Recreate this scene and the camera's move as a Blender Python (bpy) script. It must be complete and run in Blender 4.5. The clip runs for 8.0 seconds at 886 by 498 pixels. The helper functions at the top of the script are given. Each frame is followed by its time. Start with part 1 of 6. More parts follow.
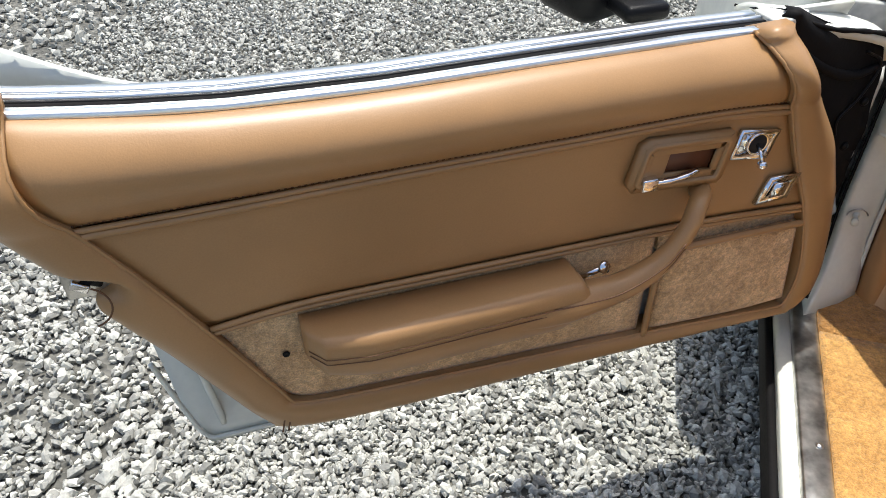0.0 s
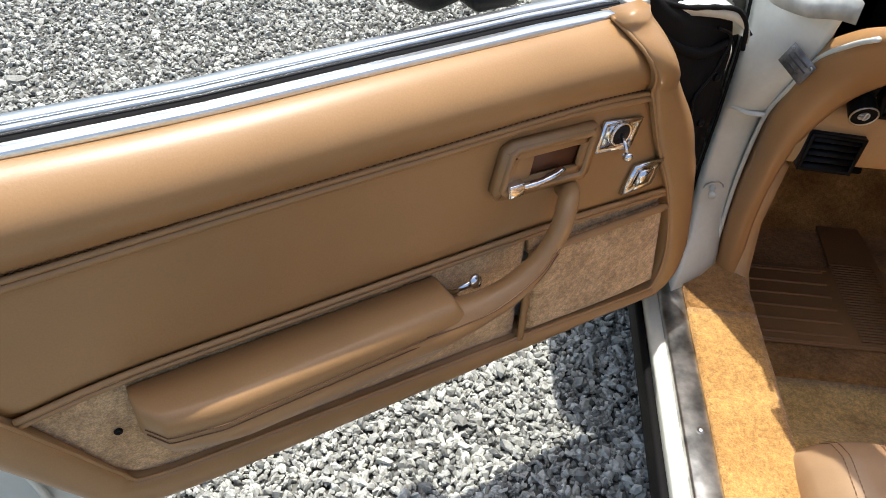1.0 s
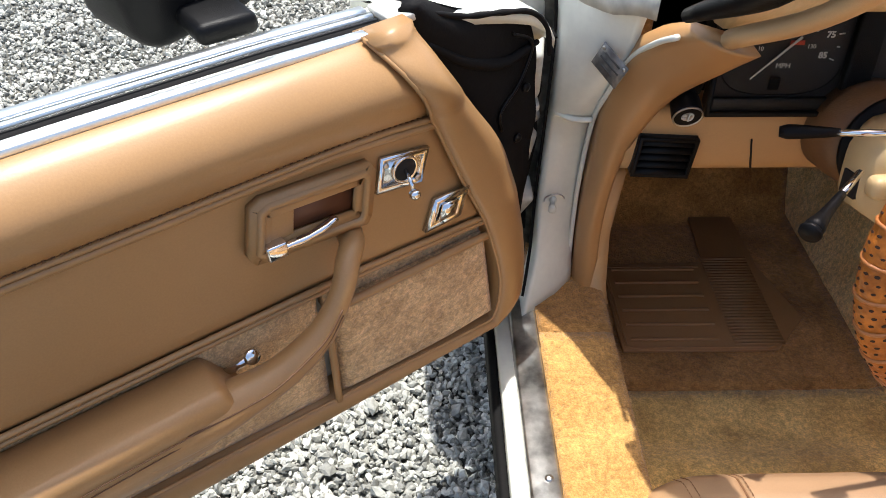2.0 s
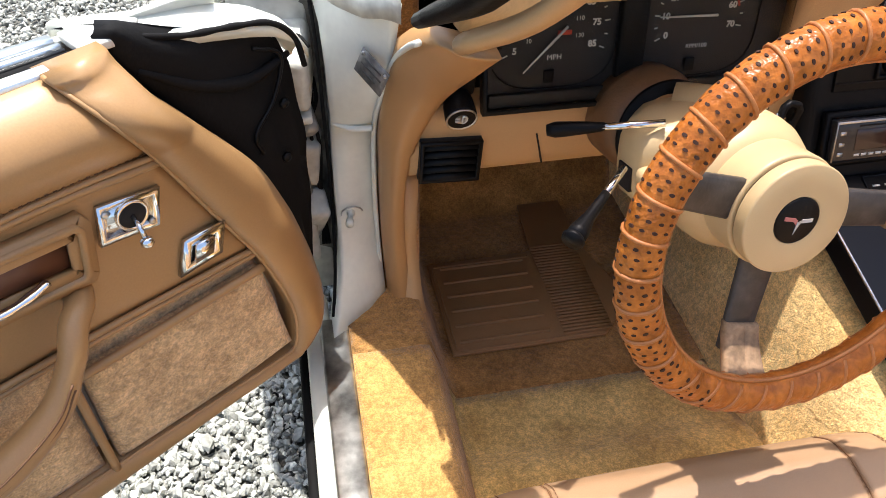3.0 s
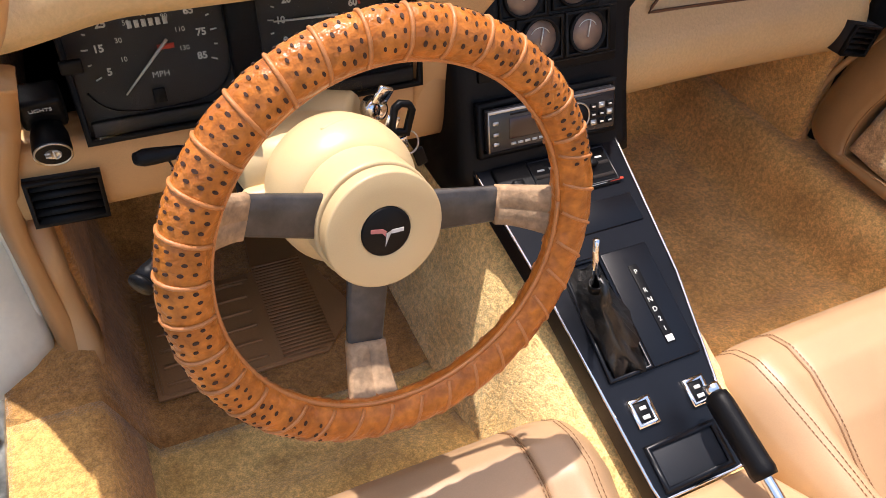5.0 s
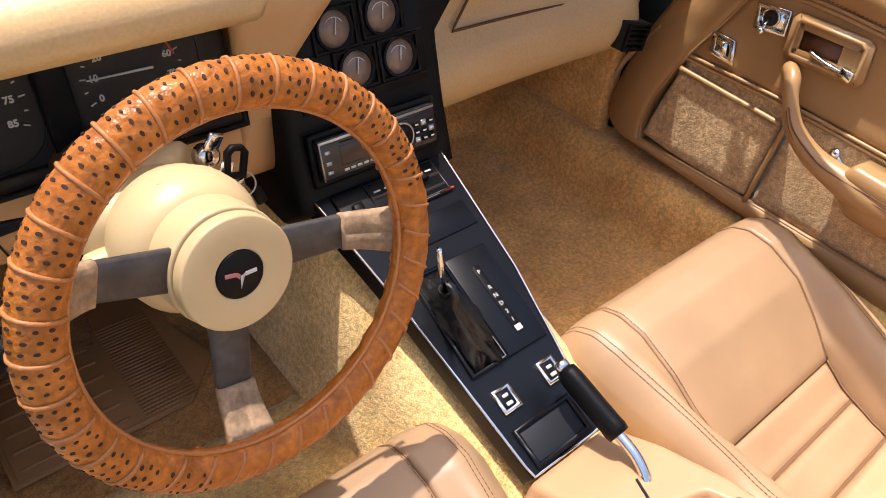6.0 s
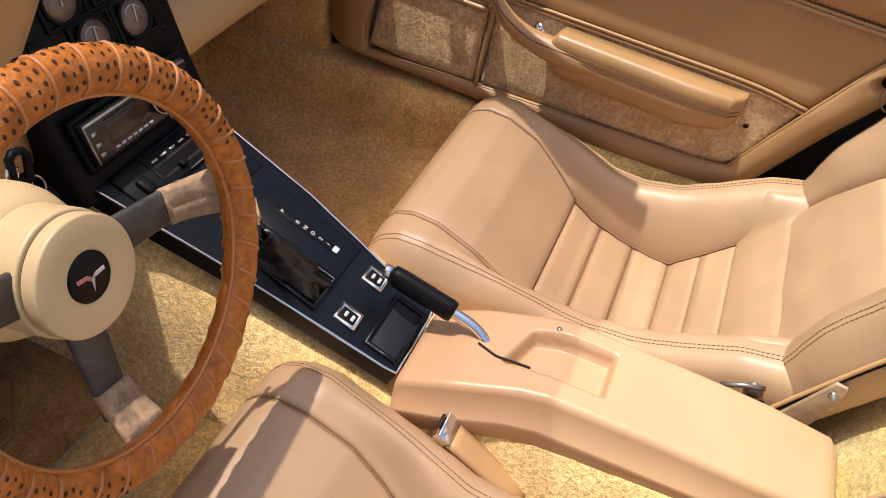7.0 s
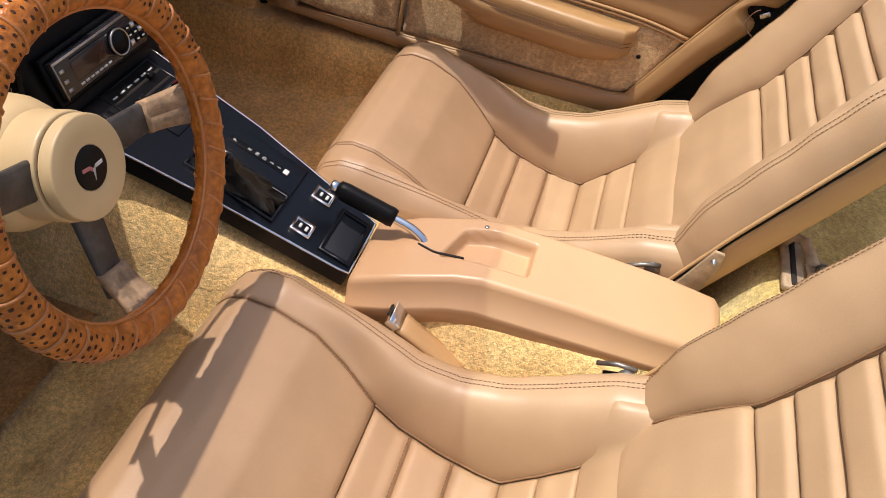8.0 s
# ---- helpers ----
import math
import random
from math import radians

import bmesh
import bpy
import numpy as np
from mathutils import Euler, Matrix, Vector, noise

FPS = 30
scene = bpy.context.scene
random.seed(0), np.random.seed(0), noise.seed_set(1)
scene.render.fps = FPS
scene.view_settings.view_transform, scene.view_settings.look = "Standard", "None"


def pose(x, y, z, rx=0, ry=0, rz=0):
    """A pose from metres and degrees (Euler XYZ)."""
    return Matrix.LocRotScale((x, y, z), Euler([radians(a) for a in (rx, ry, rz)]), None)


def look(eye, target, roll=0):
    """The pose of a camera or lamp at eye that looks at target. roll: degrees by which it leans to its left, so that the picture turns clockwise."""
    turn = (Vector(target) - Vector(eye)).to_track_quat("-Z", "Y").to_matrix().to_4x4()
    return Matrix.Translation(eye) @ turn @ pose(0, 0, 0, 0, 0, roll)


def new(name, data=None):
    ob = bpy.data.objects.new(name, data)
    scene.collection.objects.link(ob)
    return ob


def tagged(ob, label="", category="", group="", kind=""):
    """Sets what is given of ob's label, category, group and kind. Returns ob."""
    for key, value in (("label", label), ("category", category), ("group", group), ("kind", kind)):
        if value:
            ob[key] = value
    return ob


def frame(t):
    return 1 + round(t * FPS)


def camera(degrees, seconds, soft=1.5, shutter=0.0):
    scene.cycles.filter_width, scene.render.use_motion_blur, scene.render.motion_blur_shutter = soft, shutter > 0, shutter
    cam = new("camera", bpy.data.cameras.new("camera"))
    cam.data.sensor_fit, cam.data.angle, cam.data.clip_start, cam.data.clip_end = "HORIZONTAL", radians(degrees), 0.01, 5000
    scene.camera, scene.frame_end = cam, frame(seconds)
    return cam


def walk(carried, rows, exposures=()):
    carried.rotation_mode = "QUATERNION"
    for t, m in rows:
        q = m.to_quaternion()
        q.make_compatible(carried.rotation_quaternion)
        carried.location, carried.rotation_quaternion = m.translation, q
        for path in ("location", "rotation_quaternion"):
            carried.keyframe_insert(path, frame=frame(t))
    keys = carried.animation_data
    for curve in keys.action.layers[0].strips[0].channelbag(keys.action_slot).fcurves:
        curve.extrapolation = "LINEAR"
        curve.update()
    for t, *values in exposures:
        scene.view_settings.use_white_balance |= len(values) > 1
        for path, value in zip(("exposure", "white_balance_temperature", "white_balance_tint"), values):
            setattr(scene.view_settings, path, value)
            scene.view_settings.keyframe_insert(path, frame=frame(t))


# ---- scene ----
cam = camera(62.0, 8.0, soft=0.85)
PATH = [
    (0, (-0.9861, -0.7264, 1.1477), (-1.2327, 0.0183, 0.5276), -0.54),
    (0.5, (-1.0197, -0.6557, 1.1389), (-1.1927, 0.0953, 0.5017), 1.40),
    (1, (-1.0111, -0.6088, 1.1407), (-1.0650, 0.1406, 0.4808), 2.72),
    (1.5, (-0.9353, -0.5322, 1.1300), (-0.9553, 0.2118, 0.4621), 0.88),
    (1.7, (-0.8999, -0.4978, 1.1224), (-0.8988, 0.2450, 0.4529), 0.79),
    (2.8, (-0.7364, -0.4369, 1.1220), (-0.6455, 0.2968, 0.4487), 0.20),
    (3, (-0.7147, -0.4075, 1.1176), (-0.5593, 0.3019, 0.4301), 1.59),
    (3.5, (-0.6741, -0.3627, 1.1160), (-0.4115, 0.2906, 0.4059), 1.45),
    (4, (-0.5877, -0.4001, 1.1108), (-0.3285, 0.2549, 0.4011), 0.26),
    (4.2, (-0.5540, -0.4096, 1.1053), (-0.3005, 0.2536, 0.4010), 0.59),
    (5.3, (-0.4782, -0.4176, 1.1099), (-0.1005, 0.2199, 0.4384), 5.05),
    (5.5, (-0.4798, -0.4219, 1.1171), (-0.0813, 0.2140, 0.4562), 4.42),
    (6, (-0.5013, -0.4331, 1.1370), (0.0213, 0.1139, 0.4831), 6.06),
    (6.5, (-0.5412, -0.4044, 1.1507), (0.0935, -0.0402, 0.4692), 6.81),
    (7, (-0.5968, -0.3787, 1.1661), (0.0886, -0.1658, 0.4698), 8.96),
    (7.5, (-0.6694, -0.3739, 1.1772), (0.0437, -0.2755, 0.4831), 12.24),
    (8, (-0.7661, -0.4265, 1.1891), (-0.0619, -0.3090, 0.4889), 10.49),
]
EXPOSURES = [(t, stops, 6300, 8.5) for t, stops in ((0.0, 0.80), (1.0, 0.93), (1.7, 1.1), (3.0, 1.45), (4.0, 1.56), (5.5, 1.5), (6.0, 1.33), (6.5, 1.1), (7.0, 0.86), (8.0, 0.72))]
walk(cam, [(t, look(eye, target, roll)) for t, eye, target, roll in PATH], EXPOSURES)

# ---- light ----
SUN_ELEVATION, SUN_AZIMUTH = radians(75.5), radians(4.0)
world = bpy.data.worlds.new("sky")
scene.world = world
world.use_nodes = True
sky = world.node_tree.nodes.new("ShaderNodeTexSky")
sky.sky_type = "NISHITA"
sky.sun_disc = False
sky.air_density, sky.dust_density, sky.ozone_density = 1.0, 3.6, 0.7
sky.sun_elevation = SUN_ELEVATION
sky.sun_rotation = -SUN_AZIMUTH
back = world.node_tree.nodes["Background"]
back.inputs["Strength"].default_value = 0.122
world.node_tree.links.new(sky.outputs["Color"], back.inputs["Color"])
sun = new("sun", bpy.data.lights.new("sun", "SUN"))
sun.data.energy, sun.data.angle, sun.data.color = 3.1, radians(0.6), (1.0, 0.962, 0.90)
sun.matrix_world = look((-2 * math.cos(SUN_ELEVATION) * math.sin(SUN_AZIMUTH), 2 * math.cos(SUN_ELEVATION) * math.cos(SUN_AZIMUTH), 2 * math.sin(SUN_ELEVATION)), (0, 0, 0))


# ---- materials ----
def shader(name, color, rough=0.5, metal=0.0, grain=0.0, grain_scale=300.0, stain=0.12, stain_scale=6.0, second=None,
           coat=0.0, spec=0.5, voronoi=False, bump_distance=0.002, random=0.0, sheen=0.0):
    """A surface with slow stains, fine grain and relief, in metres."""
    m = bpy.data.materials.new(name)
    m.use_nodes = True
    nt = m.node_tree
    b = nt.nodes["Principled BSDF"]
    b.inputs["Roughness"].default_value = rough
    b.inputs["Metallic"].default_value = metal
    b.inputs["Coat Weight"].default_value = coat
    b.inputs["Specular IOR Level"].default_value = spec
    b.inputs["Sheen Weight"].default_value = sheen
    co = nt.nodes.new("ShaderNodeTexCoord")
    slow = nt.nodes.new("ShaderNodeTexNoise")
    slow.inputs["Scale"].default_value, slow.inputs["Detail"].default_value = stain_scale, 5
    fine = nt.nodes.new("ShaderNodeTexVoronoi" if voronoi else "ShaderNodeTexNoise")
    fine.inputs["Scale"].default_value = grain_scale
    nt.links.new(co.outputs["Object"], slow.inputs["Vector"])
    nt.links.new(co.outputs["Object"], fine.inputs["Vector"])
    ramp = nt.nodes.new("ShaderNodeValToRGB")
    dark = second or tuple(c * (1 - stain) for c in color)
    lite = color if second else tuple(min(1, c * (1 + stain)) for c in color)
    ramp.color_ramp.elements[0].position, ramp.color_ramp.elements[0].color = 0.32, (*dark, 1)
    ramp.color_ramp.elements[1].position, ramp.color_ramp.elements[1].color = 0.68, (*lite, 1)
    nt.links.new(slow.outputs["Fac"], ramp.inputs["Fac"])
    out = ramp.outputs["Color"]
    fine_out = fine.outputs["Distance"] if voronoi else fine.outputs["Fac"]
    if grain > 0:
        mix = nt.nodes.new("ShaderNodeMix")
        mix.data_type, mix.blend_type = "RGBA", "MULTIPLY"
        shade = nt.nodes.new("ShaderNodeMapRange")
        shade.inputs["From Min"].default_value, shade.inputs["From Max"].default_value = (0.0, 0.6) if voronoi else (0.3, 0.7)
        shade.inputs["To Min"].default_value, shade.inputs["To Max"].default_value = 1 - min(grain, 1.0) * 0.6, 1 + min(grain, 1.0) * 0.15
        nt.links.new(fine_out, shade.inputs["Value"])
        mix.inputs[0].default_value = 1.0
        nt.links.new(out, mix.inputs[6])
        nt.links.new(shade.outputs["Result"], mix.inputs[7])
        out = mix.outputs[2]
        bump = nt.nodes.new("ShaderNodeBump")
        bump.inputs["Strength"].default_value = min(grain, 1.0)
        bump.inputs["Distance"].default_value = bump_distance
        nt.links.new(fine_out, bump.inputs["Height"])
        nt.links.new(bump.outputs["Normal"], b.inputs["Normal"])
    if random > 0:
        info = nt.nodes.new("ShaderNodeNewGeometry")
        rr = nt.nodes.new("ShaderNodeMapRange")
        rr.inputs["To Min"].default_value, rr.inputs["To Max"].default_value = 1 - random, 1 + random
        nt.links.new(info.outputs["Random Per Island"], rr.inputs["Value"])
        mix2 = nt.nodes.new("ShaderNodeMix")
        mix2.data_type, mix2.blend_type = "RGBA", "MULTIPLY"
        mix2.inputs[0].default_value = 1.0
        nt.links.new(out, mix2.inputs[6])
        nt.links.new(rr.outputs["Result"], mix2.inputs[7])
        out = mix2.outputs[2]
    nt.links.new(out, b.inputs["Base Color"])
    wear = nt.nodes.new("ShaderNodeMapRange")
    wear.inputs["To Min"].default_value, wear.inputs["To Max"].default_value = max(0.02, rough * 0.85), min(1, rough * 1.15)
    nt.links.new(slow.outputs["Fac"], wear.inputs["Value"])
    nt.links.new(wear.outputs["Result"], b.inputs["Roughness"])
    return m


def carpet_shader(name, light, dark, streak, nap=(1, 1, 1)):
    """Cut pile: brushed light and dark drifts, tufts and fibres, with deep soft relief."""
    m = bpy.data.materials.new(name)
    m.use_nodes = True
    nt = m.node_tree
    b = nt.nodes["Principled BSDF"]
    b.inputs["Roughness"].default_value, b.inputs["Specular IOR Level"].default_value, b.inputs["Sheen Weight"].default_value = 0.95, 0.08, 0.25
    co = nt.nodes.new("ShaderNodeTexCoord")
    mp = nt.nodes.new("ShaderNodeMapping")
    mp.inputs["Scale"].default_value = nap
    nt.links.new(co.outputs["Object"], mp.inputs["Vector"])
    layers = []
    for scale, detail in ((streak, 5), (130.0, 3), (430.0, 2)):
        n = nt.nodes.new("ShaderNodeTexNoise")
        n.inputs["Scale"].default_value, n.inputs["Detail"].default_value, n.inputs["Roughness"].default_value = scale, detail, 0.62
        nt.links.new(mp.outputs["Vector"], n.inputs["Vector"])
        layers.append(n.outputs["Fac"])
    ramp = nt.nodes.new("ShaderNodeValToRGB")
    ramp.color_ramp.elements[0].position, ramp.color_ramp.elements[0].color = 0.36, (*dark, 1)
    ramp.color_ramp.elements[1].position, ramp.color_ramp.elements[1].color = 0.64, (*light, 1)
    nt.links.new(layers[0], ramp.inputs["Fac"])
    out = ramp.outputs["Color"]
    for fac, lo, hi in ((layers[1], 0.78, 1.17), (layers[2], 0.78, 1.18)):
        r = nt.nodes.new("ShaderNodeMapRange")
        r.inputs["From Min"].default_value, r.inputs["From Max"].default_value = 0.36, 0.64
        r.inputs["To Min"].default_value, r.inputs["To Max"].default_value = lo, hi
        nt.links.new(fac, r.inputs["Value"])
        mix = nt.nodes.new("ShaderNodeMix")
        mix.data_type, mix.blend_type = "RGBA", "MULTIPLY"
        mix.inputs[0].default_value = 1.0
        nt.links.new(out, mix.inputs[6])
        nt.links.new(r.outputs["Result"], mix.inputs[7])
        out = mix.outputs[2]
    nt.links.new(out, b.inputs["Base Color"])
    b1, b2 = nt.nodes.new("ShaderNodeBump"), nt.nodes.new("ShaderNodeBump")
    b1.inputs["Strength"].default_value, b1.inputs["Distance"].default_value = 0.55, 0.006
    b2.inputs["Strength"].default_value, b2.inputs["Distance"].default_value = 0.5, 0.003
    nt.links.new(layers[1], b1.inputs["Height"])
    nt.links.new(layers[2], b2.inputs["Height"])
    nt.links.new(b1.outputs["Normal"], b2.inputs["Normal"])
    nt.links.new(b2.outputs["Normal"], b.inputs["Normal"])
    return m


DOOR_TAN = shader("saddle_leather", (0.355, 0.197, 0.079), 0.40, grain=0.10, grain_scale=520, stain=0.09, bump_distance=0.0010)
SEAT_TAN = shader("seat_leather", (0.415, 0.263, 0.142), 0.46, grain=0.10, grain_scale=700, stain=0.08, stain_scale=9, bump_distance=0.0009)
LOWER_TAN = shader("lower_dash_vinyl", (0.52, 0.305, 0.13), 0.45, grain=0.2, grain_scale=900, stain=0.05, bump_distance=0.0006)
END_TAN = shader("moulded_end_trim", (0.42, 0.225, 0.088), 0.42, grain=0.15, grain_scale=900, stain=0.10, bump_distance=0.0005)
DASH_TAN = shader("dash_vinyl", (0.60, 0.415, 0.20), 0.40, grain=0.16, grain_scale=260, stain=0.05, bump_distance=0.0030)
KICK_TAN = shader("trim_plastic", (0.50, 0.30, 0.135), 0.45, grain=0.12, grain_scale=900, stain=0.09, bump_distance=0.0004)
CONSOLE_TAN = shader("console_plastic", (0.50, 0.30, 0.155), 0.36, grain=0.1, grain_scale=1100, stain=0.05, bump_distance=0.0003)
COLUMN_CREAM = shader("column_plastic", (0.60, 0.45, 0.235), 0.4, grain=0.1, grain_scale=900, stain=0.06, bump_distance=0.0004)
CARPET = carpet_shader("gold_carpet", (0.92, 0.665, 0.29), (0.74, 0.49, 0.185), 11)
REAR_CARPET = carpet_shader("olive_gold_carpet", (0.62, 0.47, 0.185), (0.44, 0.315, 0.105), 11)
FLOOR_CARPET = carpet_shader("amber_carpet", (0.80, 0.55, 0.205), (0.50, 0.315, 0.105), 9)
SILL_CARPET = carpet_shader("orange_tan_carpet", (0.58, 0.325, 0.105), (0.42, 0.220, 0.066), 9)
TOE_CARPET = carpet_shader("rust_tan_carpet", (0.90, 0.54, 0.185), (0.62, 0.345, 0.110), 7)
# worn brown, with the foot well's shade put into the colour
SHADED_WORN_CARPET = carpet_shader("worn_shaded_brown_carpet", (0.50, 0.262, 0.084), (0.26, 0.126, 0.038), 9)
DOOR_CARPET = carpet_shader("door_carpet", (0.66, 0.45, 0.24), (0.48, 0.31, 0.155), 26)
MAT_RUBBER = shader("brown_rubber", (0.30, 0.155, 0.06), 0.5, grain=0.15, grain_scale=500, stain=0.15)
WHITE = shader("white_paint", (0.76, 0.765, 0.67), 0.3, grain=0.06, grain_scale=120, second=(0.64, 0.645, 0.575), stain_scale=14, coat=0.3)
GREY_WHITE = shader("aged_white_paint", (0.68, 0.685, 0.62), 0.5, grain=0.35, grain_scale=60, second=(0.42, 0.41, 0.37), stain_scale=22, bump_distance=0.003)
BLACK = shader("black_plastic", (0.005, 0.005, 0.0055), 0.42, grain=0.2, grain_scale=800, stain=0.2, spec=0.14)
BLACK_SATIN = shader("black_console_paint", (0.004, 0.005, 0.0075), 0.32, grain=0.08, grain_scale=900, stain=0.2, spec=0.24)
RUBBER = shader("black_rubber", (0.008, 0.0075, 0.0075), 0.75, grain=0.2, grain_scale=200, stain=0.25, spec=0.12)
BOOT = shader("black_boot_leather", (0.014, 0.014, 0.014), 0.30, grain=0.3, grain_scale=300, stain=0.2)
CHROME = shader("chrome", (0.78, 0.78, 0.78), 0.12, 1.0, grain=0.05, grain_scale=300, stain=0.06)
SCUFFED = shader("scuffed_aluminium", (0.46, 0.455, 0.44), 0.30, 0.95, grain=0.3, grain_scale=110, stain=0.5, stain_scale=30, bump_distance=0.0008)
MOTTLED_DARK = shader("mottled_dark_grey", (0.20, 0.19, 0.165), 0.7, grain=0.7, grain_scale=70, second=(0.04, 0.037, 0.032), stain_scale=30, bump_distance=0.006)
STEEL_WORN = shader("worn_hinge_steel", (0.34, 0.33, 0.30), 0.5, 0.4, grain=0.4, grain_scale=90, stain=0.45, stain_scale=30)
STEEL = shader("brushed_steel", (0.55, 0.54, 0.52), 0.3, 1.0, grain=0.25, grain_scale=250, stain=0.15)
BELT_STEEL = shader("window_belt_steel", (0.82, 0.82, 0.80), 0.3, 1.0, grain=0.05, stain=0.05)
SPOKE = shader("worn_spoke_leather", (0.075, 0.066, 0.058), 0.45, grain=0.3, grain_scale=160, second=(0.030, 0.026, 0.024), stain_scale=45)
WRAP = shader("cognac_wheel_leather", (0.54, 0.180, 0.029), 0.31, grain=0.55, grain_scale=150, second=(0.36, 0.108, 0.016), stain_scale=46, bump_distance=0.0034, spec=0.28)
CORD = shader("lacing_leather", (0.44, 0.165, 0.045), 0.45, grain=0.2, grain_scale=500)
SUEDE = shader("raw_hide", (0.36, 0.235, 0.13), 0.8, grain=0.45, grain_scale=180, stain=0.35, stain_scale=60)
HOLE = shader("dark_hole", (0.012, 0.008, 0.006), 0.9)
SEAM = shader("seam_thread", (0.13, 0.06, 0.025), 0.7, grain=0.2, grain_scale=900)
SEAT_SEAM = shader("seat_thread", (0.22, 0.115, 0.05), 0.7, grain=0.2, grain_scale=900)
DIAL = shader("dial_face", (0.012, 0.010, 0.009), 0.6, stain=0.15)
MARK = shader("dial_print", (0.62, 0.62, 0.58), 0.6)
RED = shader("red_print", (0.55, 0.06, 0.03), 0.5)
STONE = shader("gravel_stone", (0.41, 0.405, 0.36), 0.85, grain=0.4, grain_scale=160, stain=0.2, stain_scale=18, random=0.55, bump_distance=0.002)
# bed coloured darker than the stones, as the shade in their gaps
GROUND = shader("shaded_stone_bed", (0.13, 0.127, 0.11), 0.95, grain=1.0, grain_scale=48, stain=0.25, stain_scale=3, voronoi=True, bump_distance=0.02)
DARK = shader("near_black_body", (0.02, 0.019, 0.018), 0.9, stain=0.3)


def glass(name, tint, rough=0.02, ior=1.45):
    m = bpy.data.materials.new(name)
    m.use_nodes = True
    nt = m.node_tree
    nt.nodes.remove(nt.nodes["Principled BSDF"])
    clear, gloss, mix = (nt.nodes.new(k) for k in ("ShaderNodeBsdfTransparent", "ShaderNodeBsdfGlossy", "ShaderNodeMixShader"))
    fres = nt.nodes.new("ShaderNodeFresnel")
    fres.inputs["IOR"].default_value = ior
    clear.inputs["Color"].default_value = (*tint, 1)
    gloss.inputs["Roughness"].default_value = rough
    nt.links.new(fres.outputs["Fac"], mix.inputs["Fac"])
    nt.links.new(clear.outputs["BSDF"], mix.inputs[1])
    nt.links.new(gloss.outputs["BSDF"], mix.inputs[2])
    nt.links.new(mix.outputs["Shader"], nt.nodes["Material Output"].inputs["Surface"])
    return m


PUNCH = shader("punched_hole", (0.035, 0.011, 0.003), 0.8)
WINDSHIELD_GLASS = glass("tinted_glass", (0.90, 0.86, 0.86))
LENS = glass("gauge_lens", (0.97, 0.97, 0.96), 0.08, 1.06)


# ---- building helpers ----
def thing(name, label, category, at=(0, 0, 0), turn=(0, 0, 0), group="", kind=""):
    ob = new(name)
    ob.empty_display_size = 0.05
    ob.matrix_basis = pose(*at, *turn)
    return tagged(ob, label, category, group, kind)


def part(name, bm, material, parent=None, label="", smooth=True, kind=""):
    bmesh.ops.recalc_face_normals(bm, faces=bm.faces)
    me = bpy.data.meshes.new(name)
    bm.to_mesh(me)
    bm.free()
    me.materials.append(material)
    if smooth:
        me.shade_smooth()
    ob = new(name, me)
    if parent is not None:
        ob.parent = parent
    return tagged(ob, label, "", "", kind)


def box(lo, hi, bevel=0.003, segments=2):
    bm = bmesh.new()
    bmesh.ops.create_cube(bm, size=1, matrix=Matrix.Translation([(a + b) / 2 for a, b in zip(lo, hi)]) @ Matrix.Diagonal((*[b - a for a, b in zip(lo, hi)], 1)))
    if bevel:
        bmesh.ops.bevel(bm, geom=bm.edges[:], offset=bevel, segments=segments, affect="EDGES", profile=0.5)
    return bm


def moved(bm, m):
    bmesh.ops.transform(bm, matrix=m, verts=bm.verts)
    return bm


def joined(*bms):
    out = bms[0]
    for b in bms[1:]:
        me = bpy.data.meshes.new("tmp")
        b.to_mesh(me)
        b.free()
        out.from_mesh(me)
        bpy.data.meshes.remove(me)
    return out


def catmull(pts, n):
    """n points evenly spread along a smooth line through pts."""
    p = np.array(pts, float)
    q = np.vstack([2 * p[0] - p[1], p, 2 * p[-1] - p[-2]])
    out = []
    for i in range(len(p) - 1):
        a, b, c, d = q[i : i + 4]
        for s in np.linspace(0, 1, 24, endpoint=False):
            out.append(0.5 * (2 * b + (c - a) * s + (2 * a - 5 * b + 4 * c - d) * s * s + (3 * b - a - 3 * c + d) * s**3))
    out = np.array(out + [p[-1]])
    far = np.r_[0, np.cumsum(np.linalg.norm(np.diff(out, axis=0), axis=1))]
    want = np.linspace(0, far[-1], n)
    return np.stack([np.interp(want, far, out[:, k]) for k in range(out.shape[1])], 1)


def line(pts, n):
    """n points evenly spread along straight pieces."""
    p = np.array(pts, float)
    far = np.r_[0, np.cumsum(np.linalg.norm(np.diff(p, axis=0), axis=1))]
    want = np.linspace(0, far[-1], n)
    return np.stack([np.interp(want, far, p[:, k]) for k in range(p.shape[1])], 1)


def skin(rings, closed=False, caps=True):
    """A surface through rows of points; closed: each row is a loop."""
    bm = bmesh.new()
    rows = [[bm.verts.new(v) for v in r] for r in rings]
    n = len(rows[0])
    for a, b in zip(rows, rows[1:]):
        for j in range(n if closed else n - 1):
            bm.faces.new((a[j], a[(j + 1) % n], b[(j + 1) % n], b[j]))
    if closed and caps:
        bm.faces.new(rows[0][::-1])
        bm.faces.new(rows[-1])
    return bm


